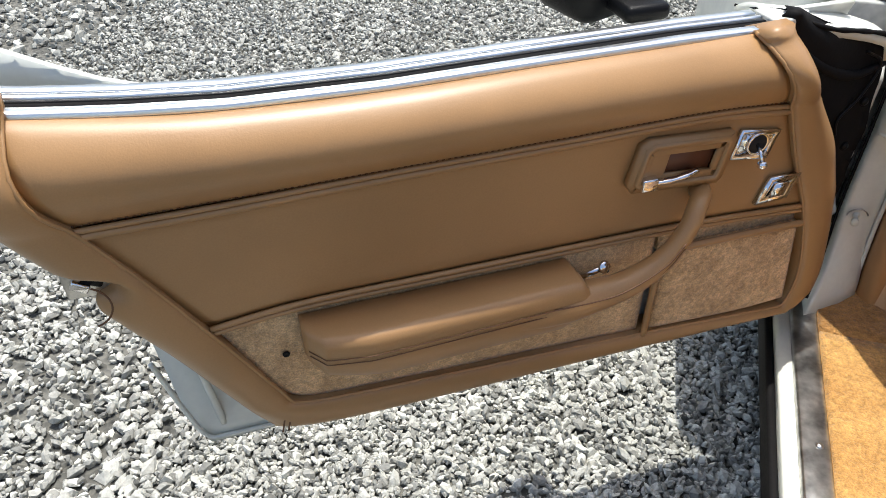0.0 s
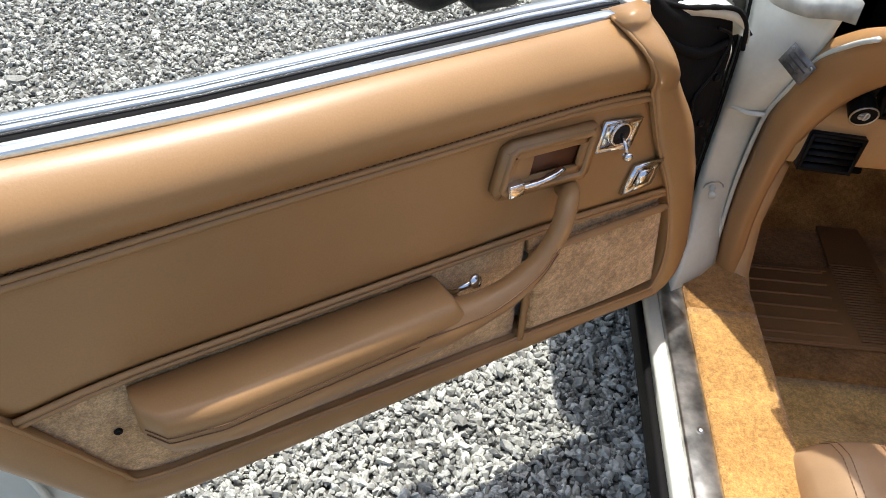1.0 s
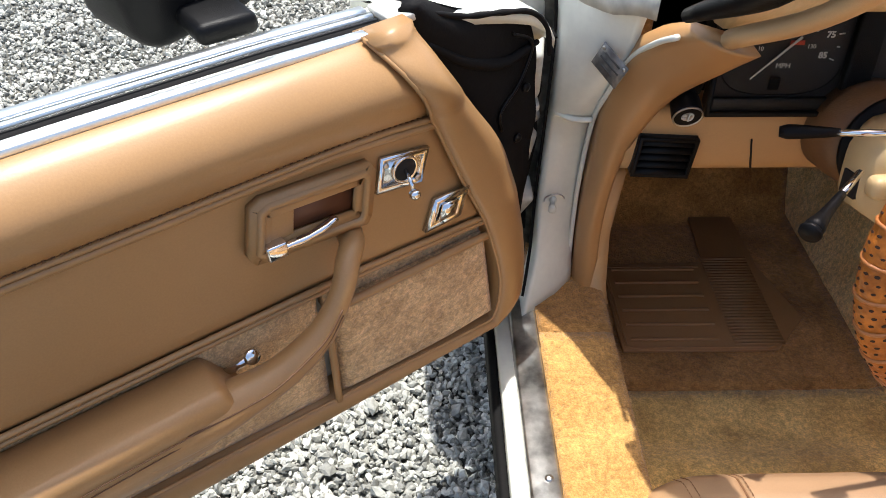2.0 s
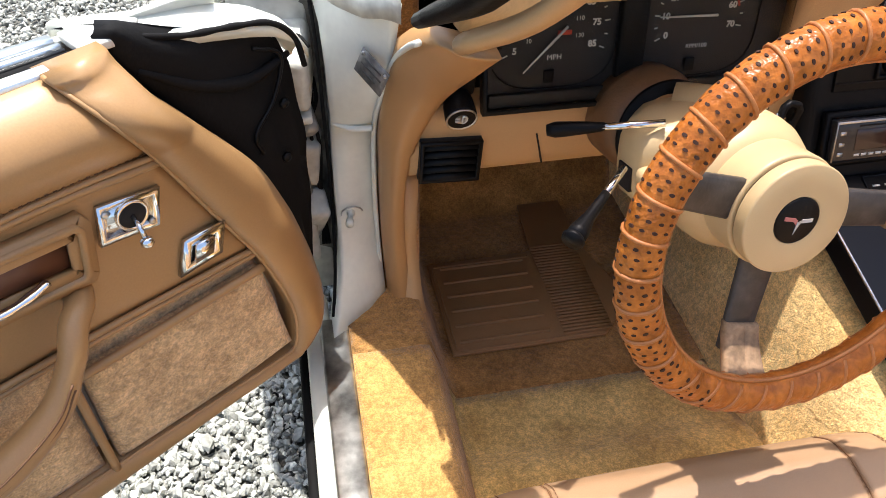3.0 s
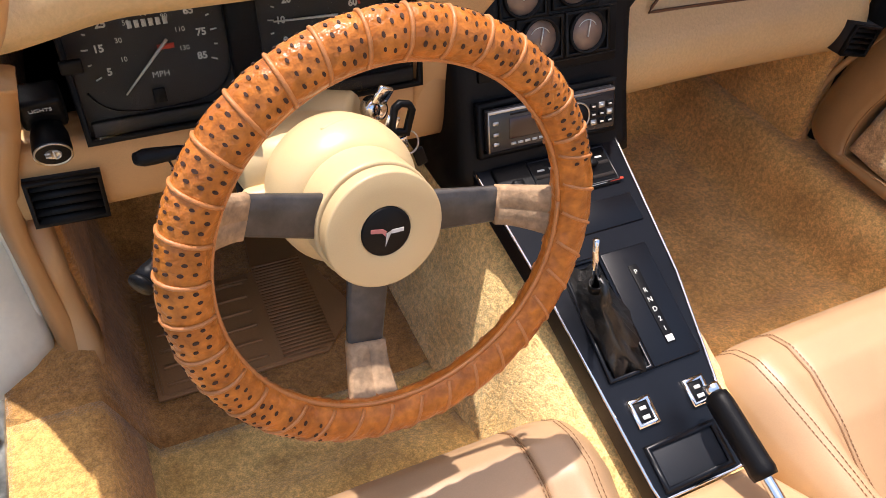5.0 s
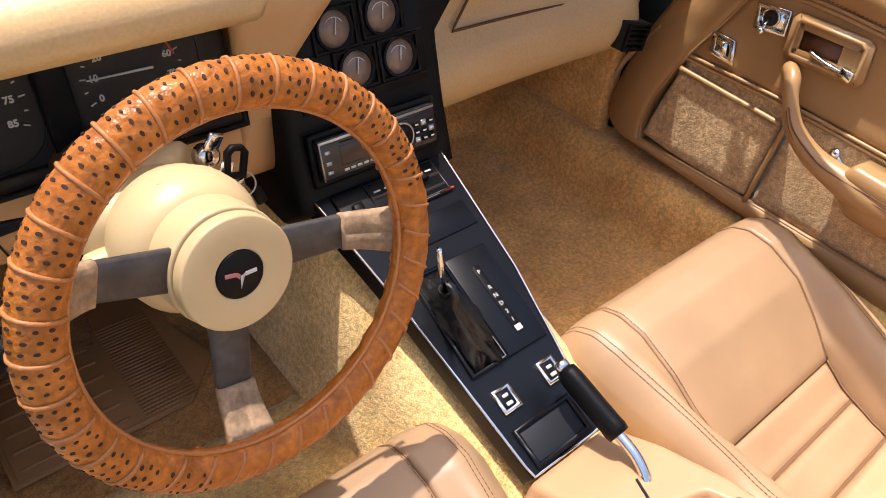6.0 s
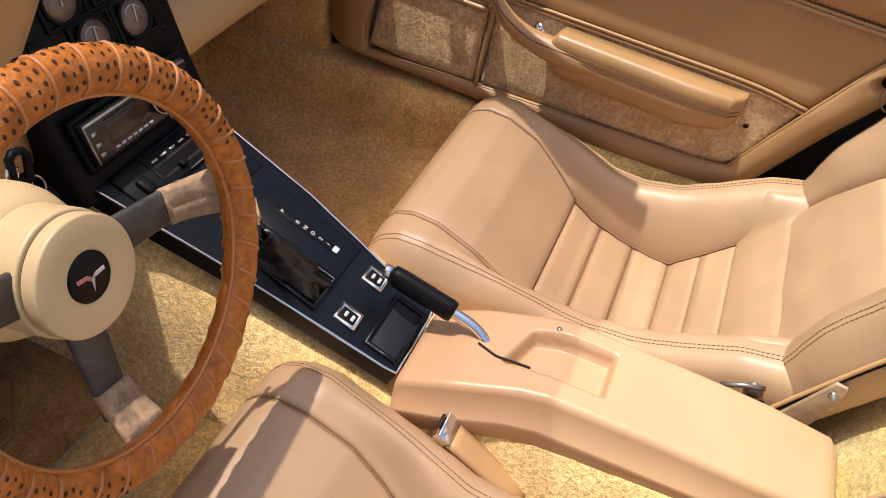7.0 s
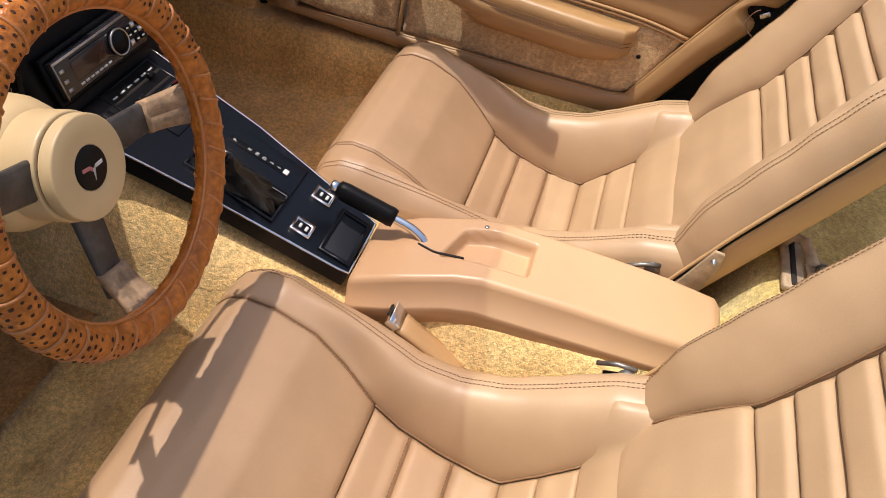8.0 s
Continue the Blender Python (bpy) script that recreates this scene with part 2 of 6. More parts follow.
def slab(rings, drop):
    """A surface with a thickness: drop is the way to its back, as a vector."""
    d = Vector(drop)
    rows = []
    for r in rings:
        top = [Vector(v) for v in r]
        rows.append(top + [v + d for v in reversed(top)])
    bm = skin(rows, closed=True, caps=False)
    bm.verts.ensure_lookup_table()
    n = len(rows[0])
    for base in (0, (len(rows) - 1) * n):
        for k in range(n // 2 - 1):
            bm.faces.new((bm.verts[base + k], bm.verts[base + k + 1], bm.verts[base + n - 2 - k], bm.verts[base + n - 1 - k]))
    return bm


def tube(pts, radius, sides=10, flat=1.0, caps=True):
    """A rod along pts; radius is one number or one for each point."""
    p = [Vector(v) for v in pts]
    radii = [radius] * len(p) if isinstance(radius, (int, float)) else radius
    rings, up = [], None
    for i, v in enumerate(p):
        t = (p[min(i + 1, len(p) - 1)] - p[max(i - 1, 0)]).normalized()
        if up is None:
            up = t.orthogonal().normalized() if abs(t.z) > 0.9 else (Vector((0, 0, 1)) - t * t.z).normalized()
        up = (up - t * up.dot(t)).normalized()
        side = t.cross(up)
        rings.append([v + radii[i] * (math.cos(a) * side + flat * math.sin(a) * up) for a in np.linspace(0, 2 * math.pi, sides, endpoint=False)])
    return skin(rings, closed=True, caps=caps)


def dashes(pts, radius=0.0007, share=0.6, step=0.0062):
    """A row of stitches along a line of points."""
    p = np.array([tuple(v) for v in pts], float)
    long = float(np.linalg.norm(np.diff(p, axis=0), axis=1).sum())
    n = max(2, int(long / step))
    q = line(p, n + 1)
    verts, faces = [], []
    for a, b in zip(q, q[1:]):
        b = a + (b - a) * share
        t = (b - a) / (np.linalg.norm(b - a) + 1e-9)
        side = np.cross(t, (0.31, 0.52, 0.79))
        side = side / (np.linalg.norm(side) + 1e-9) * radius
        up = np.cross(t, side)
        k = len(verts)
        verts += [a + side, a + up, a - side, a - up, b + side, b + up, b - side, b - up]
        faces += [(k + i, k + (i + 1) % 4, k + 4 + (i + 1) % 4, k + 4 + i) for i in range(4)] + [(k, k + 1, k + 2, k + 3), (k + 7, k + 6, k + 5, k + 4)]
    bm = bmesh.new()
    vs = [bm.verts.new(v) for v in verts]
    for f in faces:
        bm.faces.new([vs[i] for i in f])
    return bm


def lathe(profile, sides=40):
    """A turned shape: (radius, height) pairs about z."""
    return skin([[(r * math.cos(a), r * math.sin(a), z) for a in np.linspace(0, 2 * math.pi, sides, endpoint=False)] for r, z in profile], closed=True)


def plate(outline, thickness, bevel=0.0, axis=2):
    """A flat plate: outline in the plane, thickness along +z, with rounded edges."""
    bm = bmesh.new()
    vs = [bm.verts.new((x, y, 0)) for x, y in outline]
    f = bm.faces.new(vs)
    r = bmesh.ops.extrude_face_region(bm, geom=[f])
    bmesh.ops.translate(bm, verts=[g for g in r["geom"] if isinstance(g, bmesh.types.BMVert)], vec=(0, 0, thickness))
    if bevel:
        bmesh.ops.bevel(bm, geom=bm.edges[:], offset=bevel, segments=2, affect="EDGES", profile=0.5)
    return bm


def frame_plate(outline, inset, thickness):
    """A flat rim: the outline with a hole that lies inset inside it."""
    o = [Vector((x, y, 0)) for x, y in outline]
    c = sum(o, Vector()) / len(o)
    n = len(o)
    inner = []
    for i in range(n):
        a, b = (o[i] - o[i - 1]).normalized(), (o[(i + 1) % n] - o[i]).normalized()
        na, nb = Vector((-a.y, a.x, 0)), Vector((-b.y, b.x, 0))
        if na.dot(c - o[i]) < 0:
            na, nb = -na, -nb
        d = (na + nb).normalized()
        inner.append(o[i] + d * inset / max(0.3, d.dot(na)))
    up = Vector((0, 0, thickness))
    rings = [o, [v + up for v in o], [v + up for v in inner], inner, o]
    bm = skin([list(r) for r in zip(*[[Vector(v) for v in ring] for ring in rings[:-1]])] + [[ring[0] for ring in rings[:-1]]], closed=True, caps=False)
    bmesh.ops.remove_doubles(bm, verts=bm.verts, dist=1e-6)
    return bm


def writing(text, size, material, name, parent, m, extrude=0.0003, label="", bold=0.0):
    """Letters as a mesh, centred, in the xy plane of m."""
    cu = bpy.data.curves.new("letters", "FONT")
    cu.body, cu.size, cu.align_x, cu.align_y, cu.extrude, cu.resolution_u, cu.offset = text, size, "CENTER", "CENTER", extrude, 3, bold
    ob = bpy.data.objects.new("letters", cu)
    scene.collection.objects.link(ob)
    me = bpy.data.meshes.new_from_object(ob.evaluated_get(bpy.context.evaluated_depsgraph_get()))
    bpy.data.objects.remove(ob)
    bpy.data.curves.remove(cu)
    me.materials.clear()
    me.materials.append(material)
    out = new(name, me)
    out.parent = parent
    out.matrix_local = m
    return tagged(out, label)


def smoothstep(a, b, x):
    s = np.clip((x - a) / (b - a), 0, 1)
    return s * s * (3 - 2 * s)


def holder(name, parent, m, bm, material, label="", smooth=True):
    """A part that carries pieces of its own, built in its own frame."""
    ob = part(name, bm, material, parent, label, smooth)
    ob.matrix_local = m
    return ob


# ---- ground ----
def ground():
    bm = bmesh.new()
    bmesh.ops.create_grid(bm, x_segments=2, y_segments=2, size=400)
    ob = part("ground", bm, GROUND, None, smooth=False)
    tagged(ob, "grey crushed stone yard under the car", "ground", "", "structure")
    ob.location.z = -0.012


ground()


# ---- the car: body shell, doors, glass ----
CAR = thing("car", "white two-seat sports car with tan interior and open driver's door", "car")


# ---- car floor, tunnel, sill ----
SILL_Y = (-1.3, 0.33)


def floor_pan():
    base = thing("floor", "gold cut-pile carpet over the car floor and tunnel", "floor", kind="structure")
    # across the car: sill carpet, floor, tunnel, floor, far sill
    xs = [-0.698, -0.66, -0.62, -0.596, -0.580, -0.568, -0.556, -0.52, -0.40, -0.27, -0.235, -0.205, -0.170, -0.135, -0.112, -0.09, 0.0, 0.09, 0.112, 0.135, 0.17, 0.205, 0.235, 0.27, 0.40, 0.52, 0.58, 0.61, 0.64, 0.70, 0.76]
    def height(x, y):
        z = 0.225
        a = abs(x)
        if a > 0.5:
            z += (0.135 if x < 0 else 0.125) * float(smoothstep(0.553, 0.60, a))
        tun = min(0.420 + 0.36 * y, 0.60) if y > -0.19 else float(np.interp(y, [-0.75, -0.66, -0.30, -0.19], [0.390, 0.386, 0.388, 0.350]))
        if a < 0.56:
            z += 0.028 * float(smoothstep(0.12, 0.05, y)) * float(smoothstep(-0.05, 0.02, y))
        edge = float(np.interp(y, [-0.30, -0.12], [0.135, 0.178]))
        k = 1 - float(smoothstep(float(np.interp(y, [-0.30, -0.12], [0.062, 0.098])), edge, a))
        z = max(z, 0.225 + (tun - 0.225) * k)
        # brow under the seats, toe board, bulkhead behind the seats
        z = max(z, 0.225 + 0.42 * float(np.clip((y - 0.60) / 0.25, 0, 1)))
        z = max(z, 0.225 + 0.25 * float(smoothstep(-0.64, -0.78, y)))
        return z
    ys = np.concatenate([np.linspace(0.86, -0.62, 75), np.linspace(-0.64, -1.25, 32)])
    fine = []
    for a, b in zip(xs, xs[1:]):
        fine += list(np.linspace(a, b, max(2, int((b - a) / 0.012) + 1)))[:-1]
    fine.append(xs[-1])
    rows = [[(x, y, height(x, y) + 0.0025 * noise.noise((x * 30, y * 30, 0)) + 0.0015 * noise.noise((x * 90, y * 90, 3))) for x in fine] for y in ys]
    cut = int(np.argmin(np.abs(ys - 0.195)))
    rear = int(np.argmin(np.abs(ys + 0.63)))
    a, b = int(np.argmin(np.abs(np.array(fine) + 0.166))), int(np.argmin(np.abs(np.array(fine) - 0.112)))
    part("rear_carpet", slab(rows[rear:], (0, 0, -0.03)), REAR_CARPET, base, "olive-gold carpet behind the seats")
    part("tunnel_carpet", slab([r[a:b + 1] for r in rows[:rear + 1]], (0, 0, -0.03)), CARPET, base, "gold carpet over the tunnel")
    step = int(np.argmin(np.abs(np.array(fine) + 0.566)))
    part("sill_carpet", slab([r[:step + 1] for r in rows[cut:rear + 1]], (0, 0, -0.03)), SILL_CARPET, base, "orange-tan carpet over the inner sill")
    part("floor_carpet", slab([r[step:a + 1] for r in rows[cut:rear + 1]], (0, 0, -0.03)), FLOOR_CARPET, base)
    part("toe_carpet", slab([r[:a + 1] for r in rows[:cut + 1]], (0, 0, -0.03)), SHADED_WORN_CARPET, base, "worn brown carpet in the driver's foot well, darkened for shade")
    mid = int(np.argmin(np.abs(ys + 0.02)))
    part("floor_carpet", slab([r[b:] for r in rows[mid:rear + 1]], (0, 0, -0.03)), FLOOR_CARPET, base)
    part("toe_carpet", slab([r[b:] for r in rows[:mid + 1]], (0, 0, -0.03)), TOE_CARPET, base, "rust-tan carpet in the passenger's foot well")


floor_pan()


def sill():
    y0, y1 = SILL_Y
    s = holder("door_sill", CAR, Matrix(), box((-0.756, y0, 0.288), (-0.722, y1, 0.346), 0.006), WHITE, "white painted door sill with a scuffed aluminium step plate")
    part("step_plate", box((-0.736, y0, 0.30), (-0.698, y1 - 0.06, 0.357), 0.004), SCUFFED, s)
    part("weatherstrip", box((-0.768, y0, 0.285), (-0.755, y1 + 0.02, 0.330), 0.005, 3), RUBBER, s)
    # set inboard in near-black, which stands in for the shade under the sill
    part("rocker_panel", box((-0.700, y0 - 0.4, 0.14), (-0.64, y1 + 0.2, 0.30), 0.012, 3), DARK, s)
    for y in (0.253, -0.02):
        part("screw", moved(lathe([(0.0055, 0), (0.005, 0.0018), (0.0015, 0.0024)], 14), Matrix.Translation((-0.712, y, 0.3565))), STEEL, s)


sill()


# ---- doors ----
DOOR_EDGE = [(0.143, 0.834), (0.137, 0.815), (0.124, 0.790), (0.083, 0.735), (0.034, 0.660), (-0.002, 0.540), (-0.014, 0.440), (0.005, 0.400), (0.06, 0.392),
         (0.30, 0.388), (0.63, 0.386), (0.76, 0.394), (0.793, 0.420), (0.829, 0.481), (0.874, 0.561), (0.910, 0.617), (0.923, 0.638), (0.922, 0.656), (0.907, 0.664), (0.901, 0.675), (0.908, 0.686), (0.928, 0.689), (0.946, 0.689), (0.956, 0.700), (0.985, 0.75), (1.01, 0.82), (1.02, 0.88)]
INNER = [(0.196, 0.832), (0.174, 0.800), (0.142, 0.742), (0.105, 0.660), (0.068, 0.576), (0.042, 0.480), (0.048, 0.418), (0.075, 0.414),
         (0.30, 0.428), (0.60, 0.442), (0.742, 0.452), (0.764, 0.476), (0.795, 0.535), (0.826, 0.593), (0.87, 0.670), (0.914, 0.745), (0.935, 0.78), (0.944, 0.82), (0.940, 0.872)]


def belt(u):
    """Height of the door's top line along the door."""
    return float(np.interp(u, [0.17, 0.28, 0.44, 0.61, 0.76, 0.85, 0.93, 1.05], [0.831, 0.833, 0.832, 0.830, 0.834, 0.842, 0.852, 0.872]))


def face_depth(u, v):
    """How far the trim stands off the door's flat at a place."""
    top = belt(u)
    s = np.clip((v - 0.752) / (top - 0.752), 0, 1.05)
    w = 0.017 * math.sin(math.pi * min(1, s)) - 0.030 * s**4
    if v < 0.752:
        w = -0.004 * math.sin(math.pi * np.clip((0.752 - v) / 0.15, 0, 1))
    return w


def car_door(side, name, label, at, turn, size=1.0, foot=0.0):
    g = side
    # the closed far door shows a wider border at its front
    OUTER = [(u - (0.034 if g < 0 and u < 0.13 and v < 0.75 else 0.0), v) for u, v in DOOR_EDGE]
    core = [(u + (0.012 if u < 0.4 else -0.02), min(0.785, v + (0.012 if v < 0.5 else -0.02))) for u, v in OUTER if not 0.60 < v < 0.72]
    d = holder(name, CAR, pose(*at, *turn) @ Matrix.Scale(size, 4) @ Matrix.Translation((0, 0, -foot)), moved(plate(core, 0.055), Matrix(((1, 0, 0, 0), (0, 0, -g, -g * 0.03), (0, 1, 0, 0), (0, 0, 0, 1)))), GREY_WHITE, label, False)

    def P(u, v, w=0.0):
        return (u, g * (face_depth(u, v) + w), v)

    def patch(top, bottom, nu, nv, pillow=0.004, lift=0.0, edge=0.10):
        rows = []
        t, b = catmull(top, nu), catmull(bottom, nu)
        for j in range(nv):
            s = j / (nv - 1)
            row = []
            for i in range(nu):
                r = i / (nu - 1)
                u, v = b[i] * (1 - s) + t[i] * s
                e = min(s, 1 - s) / edge
                f = min(r, 1 - r) / (edge * 0.5)
                k = min(1, e, f)
                row.append(P(u, v, lift - pillow * (1 - k) ** 2))
            rows.append(row)
        return slab(rows, (0, -g * 0.014, 0))

    # soft upper roll, flat middle, carpeted lower half, padded border
    seam = [(0.140, 0.748), (0.257, 0.757), (0.427, 0.754), (0.612, 0.752), (0.780, 0.748), (0.926, 0.747)]
    roll_top = [(0.190, 0.829)] + [(u, belt(u) - 0.005) for u in (0.28, 0.44, 0.61, 0.76, 0.85, 0.956)]
    part("upper_roll", patch(roll_top, seam, 60, 22, 0.004, edge=0.06), DOOR_TAN, d)
    k_line = [(0.066, 0.592), (0.227, 0.601), (0.337, 0.603), (0.553, 0.604), (0.728, 0.604), (0.824, 0.594)]
    part("middle_panel", patch([(a, b - 0.004) for a, b in seam], k_line, 60, 16, 0.004, edge=0.06), DOOR_TAN, d)
    # twin piping lines
    def cord(pts, radius, lift, mat=DOOR_TAN, name="piping", n=60):
        part(name, tube([P(u, v, lift) for u, v in catmull(pts, n)], radius, 8), mat, d)
    cord([(a, b - 0.0075) for a, b in seam], 0.0042, 0.0022)
    cord([(a, b - 0.0005) for a, b in seam], 0.0030, 0.0022)
    stitches = bmesh.new()
    row = catmull([(a, b + 0.0055) for a, b in seam], 120)
    for i in range(0, 119):
        a, b = row[i], row[i] * 0.55 + row[i + 1] * 0.45
        stitches = joined(stitches, tube([P(*a, 0.0016), P(*b, 0.0016)], 0.0007, 4))
    part("stitching", stitches, SEAM, d)
    cord([(a, b + 0.001) for a, b in k_line], 0.0034, 0.0015)
    cord([(a, b - 0.006) for a, b in k_line], 0.0034, 0.0010)
    # carpet, split by an upright welt: storage pocket in front, plain behind
    low = [(0.048, 0.424), (0.13, 0.421), (0.27, 0.428)]
    part("pocket_carpet", patch([(0.070, 0.566), (0.17, 0.567), (0.268, 0.568)], low, 26, 18, 0.006, 0.006), DOOR_CARPET, d, "worn tan carpet map pocket")
    part("pocket_welt", tube([P(u, v, 0.006) for u, v in catmull([(0.070, 0.568), (0.17, 0.569), (0.270, 0.570)], 24)], 0.005, 8), DOOR_TAN, d)
    part("pocket_back", patch([(0.070, 0.590), (0.17, 0.594), (0.275, 0.597)], [(0.070, 0.560), (0.17, 0.56), (0.275, 0.56)], 20, 6, 0.0, -0.008), DOOR_CARPET, d)
    part("divider_welt", tube([P(0.279, v, 0.006) for v in np.linspace(0.424, 0.575, 14)], 0.0045, 8), DOOR_TAN, d)
    part("lower_carpet", patch([(0.285, 0.598), (0.45, 0.599), (0.62, 0.600), (0.73, 0.599), (0.82, 0.590)], [(0.285, 0.428), (0.45, 0.436), (0.62, 0.443), (0.74, 0.453), (0.775, 0.492)], 60, 20, 0.004, 0.0), DOOR_CARPET, d)
    # border: a padded strip between the inner seam and the outer edge
    n = 320
    i_line, o_line = catmull(INNER, n), catmull(OUTER, n)
    rows = []
    for i in range(n):
        row = []
        for j in range(9):
            s = j / 8
            u, v = i_line[i] * (1 - s) + o_line[i] * s
            row.append((u, g * (face_depth(min(u, 0.95), min(v, belt(min(u, 0.95)) - 0.006)) + 0.003 + 0.009 * math.sin(math.pi * min(1, 0.12 + s)) - 0.014 * s**6 + 0.0014 * noise.noise((u * 14, v * 26, 4)) * (u < 0.2)), v))
        row += [(o_line[i][0], g * -0.045, o_line[i][1]), (i_line[i][0], g * -0.045, i_line[i][1])]
        rows.append(row)
    part("border", skin(rows, closed=True), DOOR_TAN, d)
    part("border_welt", tube([P(u, v, 0.005) for u, v in catmull(INNER, 120)], 0.0022, 7), DOOR_TAN, d)
    for u in (0.757, 0.764):
        part("border_seam", tube([P(a, b, 0.0065) for a, b in line([(u, 0.450), (u + 0.010, 0.409)], 8)], 0.0012, 5), SEAM, d)
    # steel belt mouldings and window slot
    us = np.linspace(0.165, 1.06, 60)
    for w0, w1, rise, mat, nm in ((-0.029, -0.0435, 0.0010, BELT_STEEL, "inner_belt_moulding"), (-0.0440, -0.0575, 0.0004, RUBBER, "window_channel"), (-0.0580, -0.0650, 0.0030, BELT_STEEL, "outer_belt_moulding"), (-0.0653, -0.0690, 0.001, RUBBER, "outer_sweep"), (-0.0693, -0.0830, 0.003, BELT_STEEL, "outer_chrome_strip")):
        span = [u for u in us if w0 < -0.04 or 0.178 < u < 0.955]
        rows = [[(u, g * w, belt(u) + z) for w, z in ((w0, -0.012), (w0, rise - 0.002), (w0 - 0.0018, rise), (w1 + 0.0018, rise), (w1, rise - 0.002), (w1, -0.012))] for u in span]
        part(nm, skin(rows, closed=True), mat, d)
    part("glass_edge", skin([[(u, g * w, belt(u) + z) for w, z in ((-0.0505, -0.004), (-0.0505, 0.0015), (-0.0545, 0.0015), (-0.0545, -0.004))] for u in us], closed=True), BLACK, d)
    # painted shell: outer skin, lower flange, black front end
    rows = []
    for s in np.linspace(0, 1, 22):
        row = []
        for r in np.linspace(0, 1, 30):
            rear = float(np.interp(s, [0, 0.04, 0.35, 0.6, 1], [0.868, 0.884, 0.918, 0.980, 1.09]))
            front = float(np.interp(s, [0, 0.5, 0.85, 1], [0.0, -0.02, -0.015, 0.02]))
            u = front + (rear - front) * r
            flare = float(smoothstep(0.80, 1.05, u))
            z = 0.338 + (belt(np.clip(u, 0.15, 1.06)) - 0.002 + 0.025 * flare - 0.338) * s
            row.append((u, g * (-0.084 - 0.090 * math.sin(math.pi * s**1.3) - 0.085 * flare * s**8 + 0.010 * (1 - s) ** 3), z))
        rows.append(row)
    part("outer_skin", slab(rows, (0, g * 0.010, 0)), WHITE, d, "white painted outer door skin")
    if g > 0:
        part("skin_flange", tube([(u, g * w, v) for u, w, v in catmull([(0.908, -0.066, 0.50), (0.886, -0.064, 0.40), (0.870, -0.064, 0.352), (0.845, -0.064, 0.346), (0.76, -0.064, 0.344)], 40)], 0.0035, 6), WHITE, d)
        part("skin_rib", tube([(u, g * w, v) for u, w, v in line([(0.858, -0.074, 0.47), (0.848, -0.074, 0.36)], 8)], 0.005, 8), WHITE, d)
    vs = np.linspace(0.836, 0.37, 60)
    rows = []
    for v in vs:
        back_u = float(np.interp(v, [0.37, 0.40, 0.44, 0.52, 0.656, 0.743, 0.813, 0.850, 0.87], [0.01, 0.0, -0.006, -0.002, 0.036, 0.086, 0.128, 0.134, 0.136]))
        fore_u = float(np.interp(v, [0.37, 0.45, 0.535, 0.642, 0.739, 0.774, 0.80, 0.816, 0.838, 0.87], [-0.022, -0.033, -0.041, -0.047, -0.039, -0.026, 0.026, 0.070, 0.120, 0.19]))
        row = []
        for q in np.linspace(0, 1, 8):
            crease = 0.004 * noise.noise((q * 5, v * 22, 1.0))
            row.append((back_u + (fore_u - back_u) * q, g * (-0.040 - 0.012 * q + crease + 0.004 * math.sin(q * 6)), v + 0.006 * math.sin(q * 3)))
        for q in np.linspace(0.15, 1, 6):
            row.append((fore_u + 0.03 * q * q, g * (-0.050 - 0.030 * q), v - 0.004 * q))
        rows.append(row)
    if g > 0:
        part("front_end_cover", slab(rows, (0.012, -g * 0.012, 0)), RUBBER, d, "black rubber cover on the door's front end")
    else:
        part("edge_seal", tube([(-0.012 + 0.6 * max(0, v - 0.6) ** 1.3, g * -0.035, v) for v in np.linspace(0.40, 0.80, 24)], 0.007, 8), RUBBER, d)
    if g > 0:
        rows = []
        for u in np.linspace(0.150, -0.058, 30):
            rise = float(np.interp(u, [-0.058, -0.045, -0.02, 0.01, 0.05, 0.15], [0.752, 0.774, 0.790, 0.800, 0.810, 0.829]))
            reach = float(np.interp(u, [-0.058, -0.045, 0.0, 0.15], [0.030, 0.052, 0.072, 0.080]))
            rows.append([(u, g * (-0.046 - reach * q), rise + 0.007 * math.sin(math.pi * q) - 0.040 * max(0, q - 0.55) ** 2) for q in np.linspace(0, 1, 12)])
        part("door_shoulder", slab(rows, (0, 0, -0.012)), WHITE, d, "white painted top of the door's front end")
        edge = [Vector(r[-1]) + Vector((0, 0, 0.001)) for r in rows] + [Vector(v) + Vector((-0.002, 0, 0)) for v in reversed(rows[-1])]
        part("shoulder_seal", tube(edge, 0.0018, 7), RUBBER, d)
        lip = catmull([(0.118, -0.046, 0.828), (0.07, -0.045, 0.812), (0.02, -0.045, 0.803), (-0.02, -0.046, 0.792), (-0.044, -0.046, 0.768), (-0.052, -0.046, 0.735)], 40)
        part("cover_lip", tube([(u, g * w, v) for u, w, v in lip], [0.0030 + 0.0008 * noise.noise((k * 0.35, 1, 2)) for k in range(40)], 9), RUBBER, d)
        part("cover_fold", tube([(u, g * w, v) for u, w, v in catmull([(0.120, -0.040, 0.80), (0.07, -0.042, 0.765), (0.015, -0.047, 0.745), (-0.038, -0.052, 0.752)], 30)], [0.003 + 0.004 * math.sin(math.pi * i / 29) for i in range(30)], 8), RUBBER, d)
        part("belt_end_cap", moved(plate([(0.158, -0.082), (0.112, -0.078), (0.098, -0.060), (0.122, -0.040), (0.158, -0.042)], 0.008, 0.002), Matrix.Translation((0, 0, 0.8255))), GREY_WHITE, d)
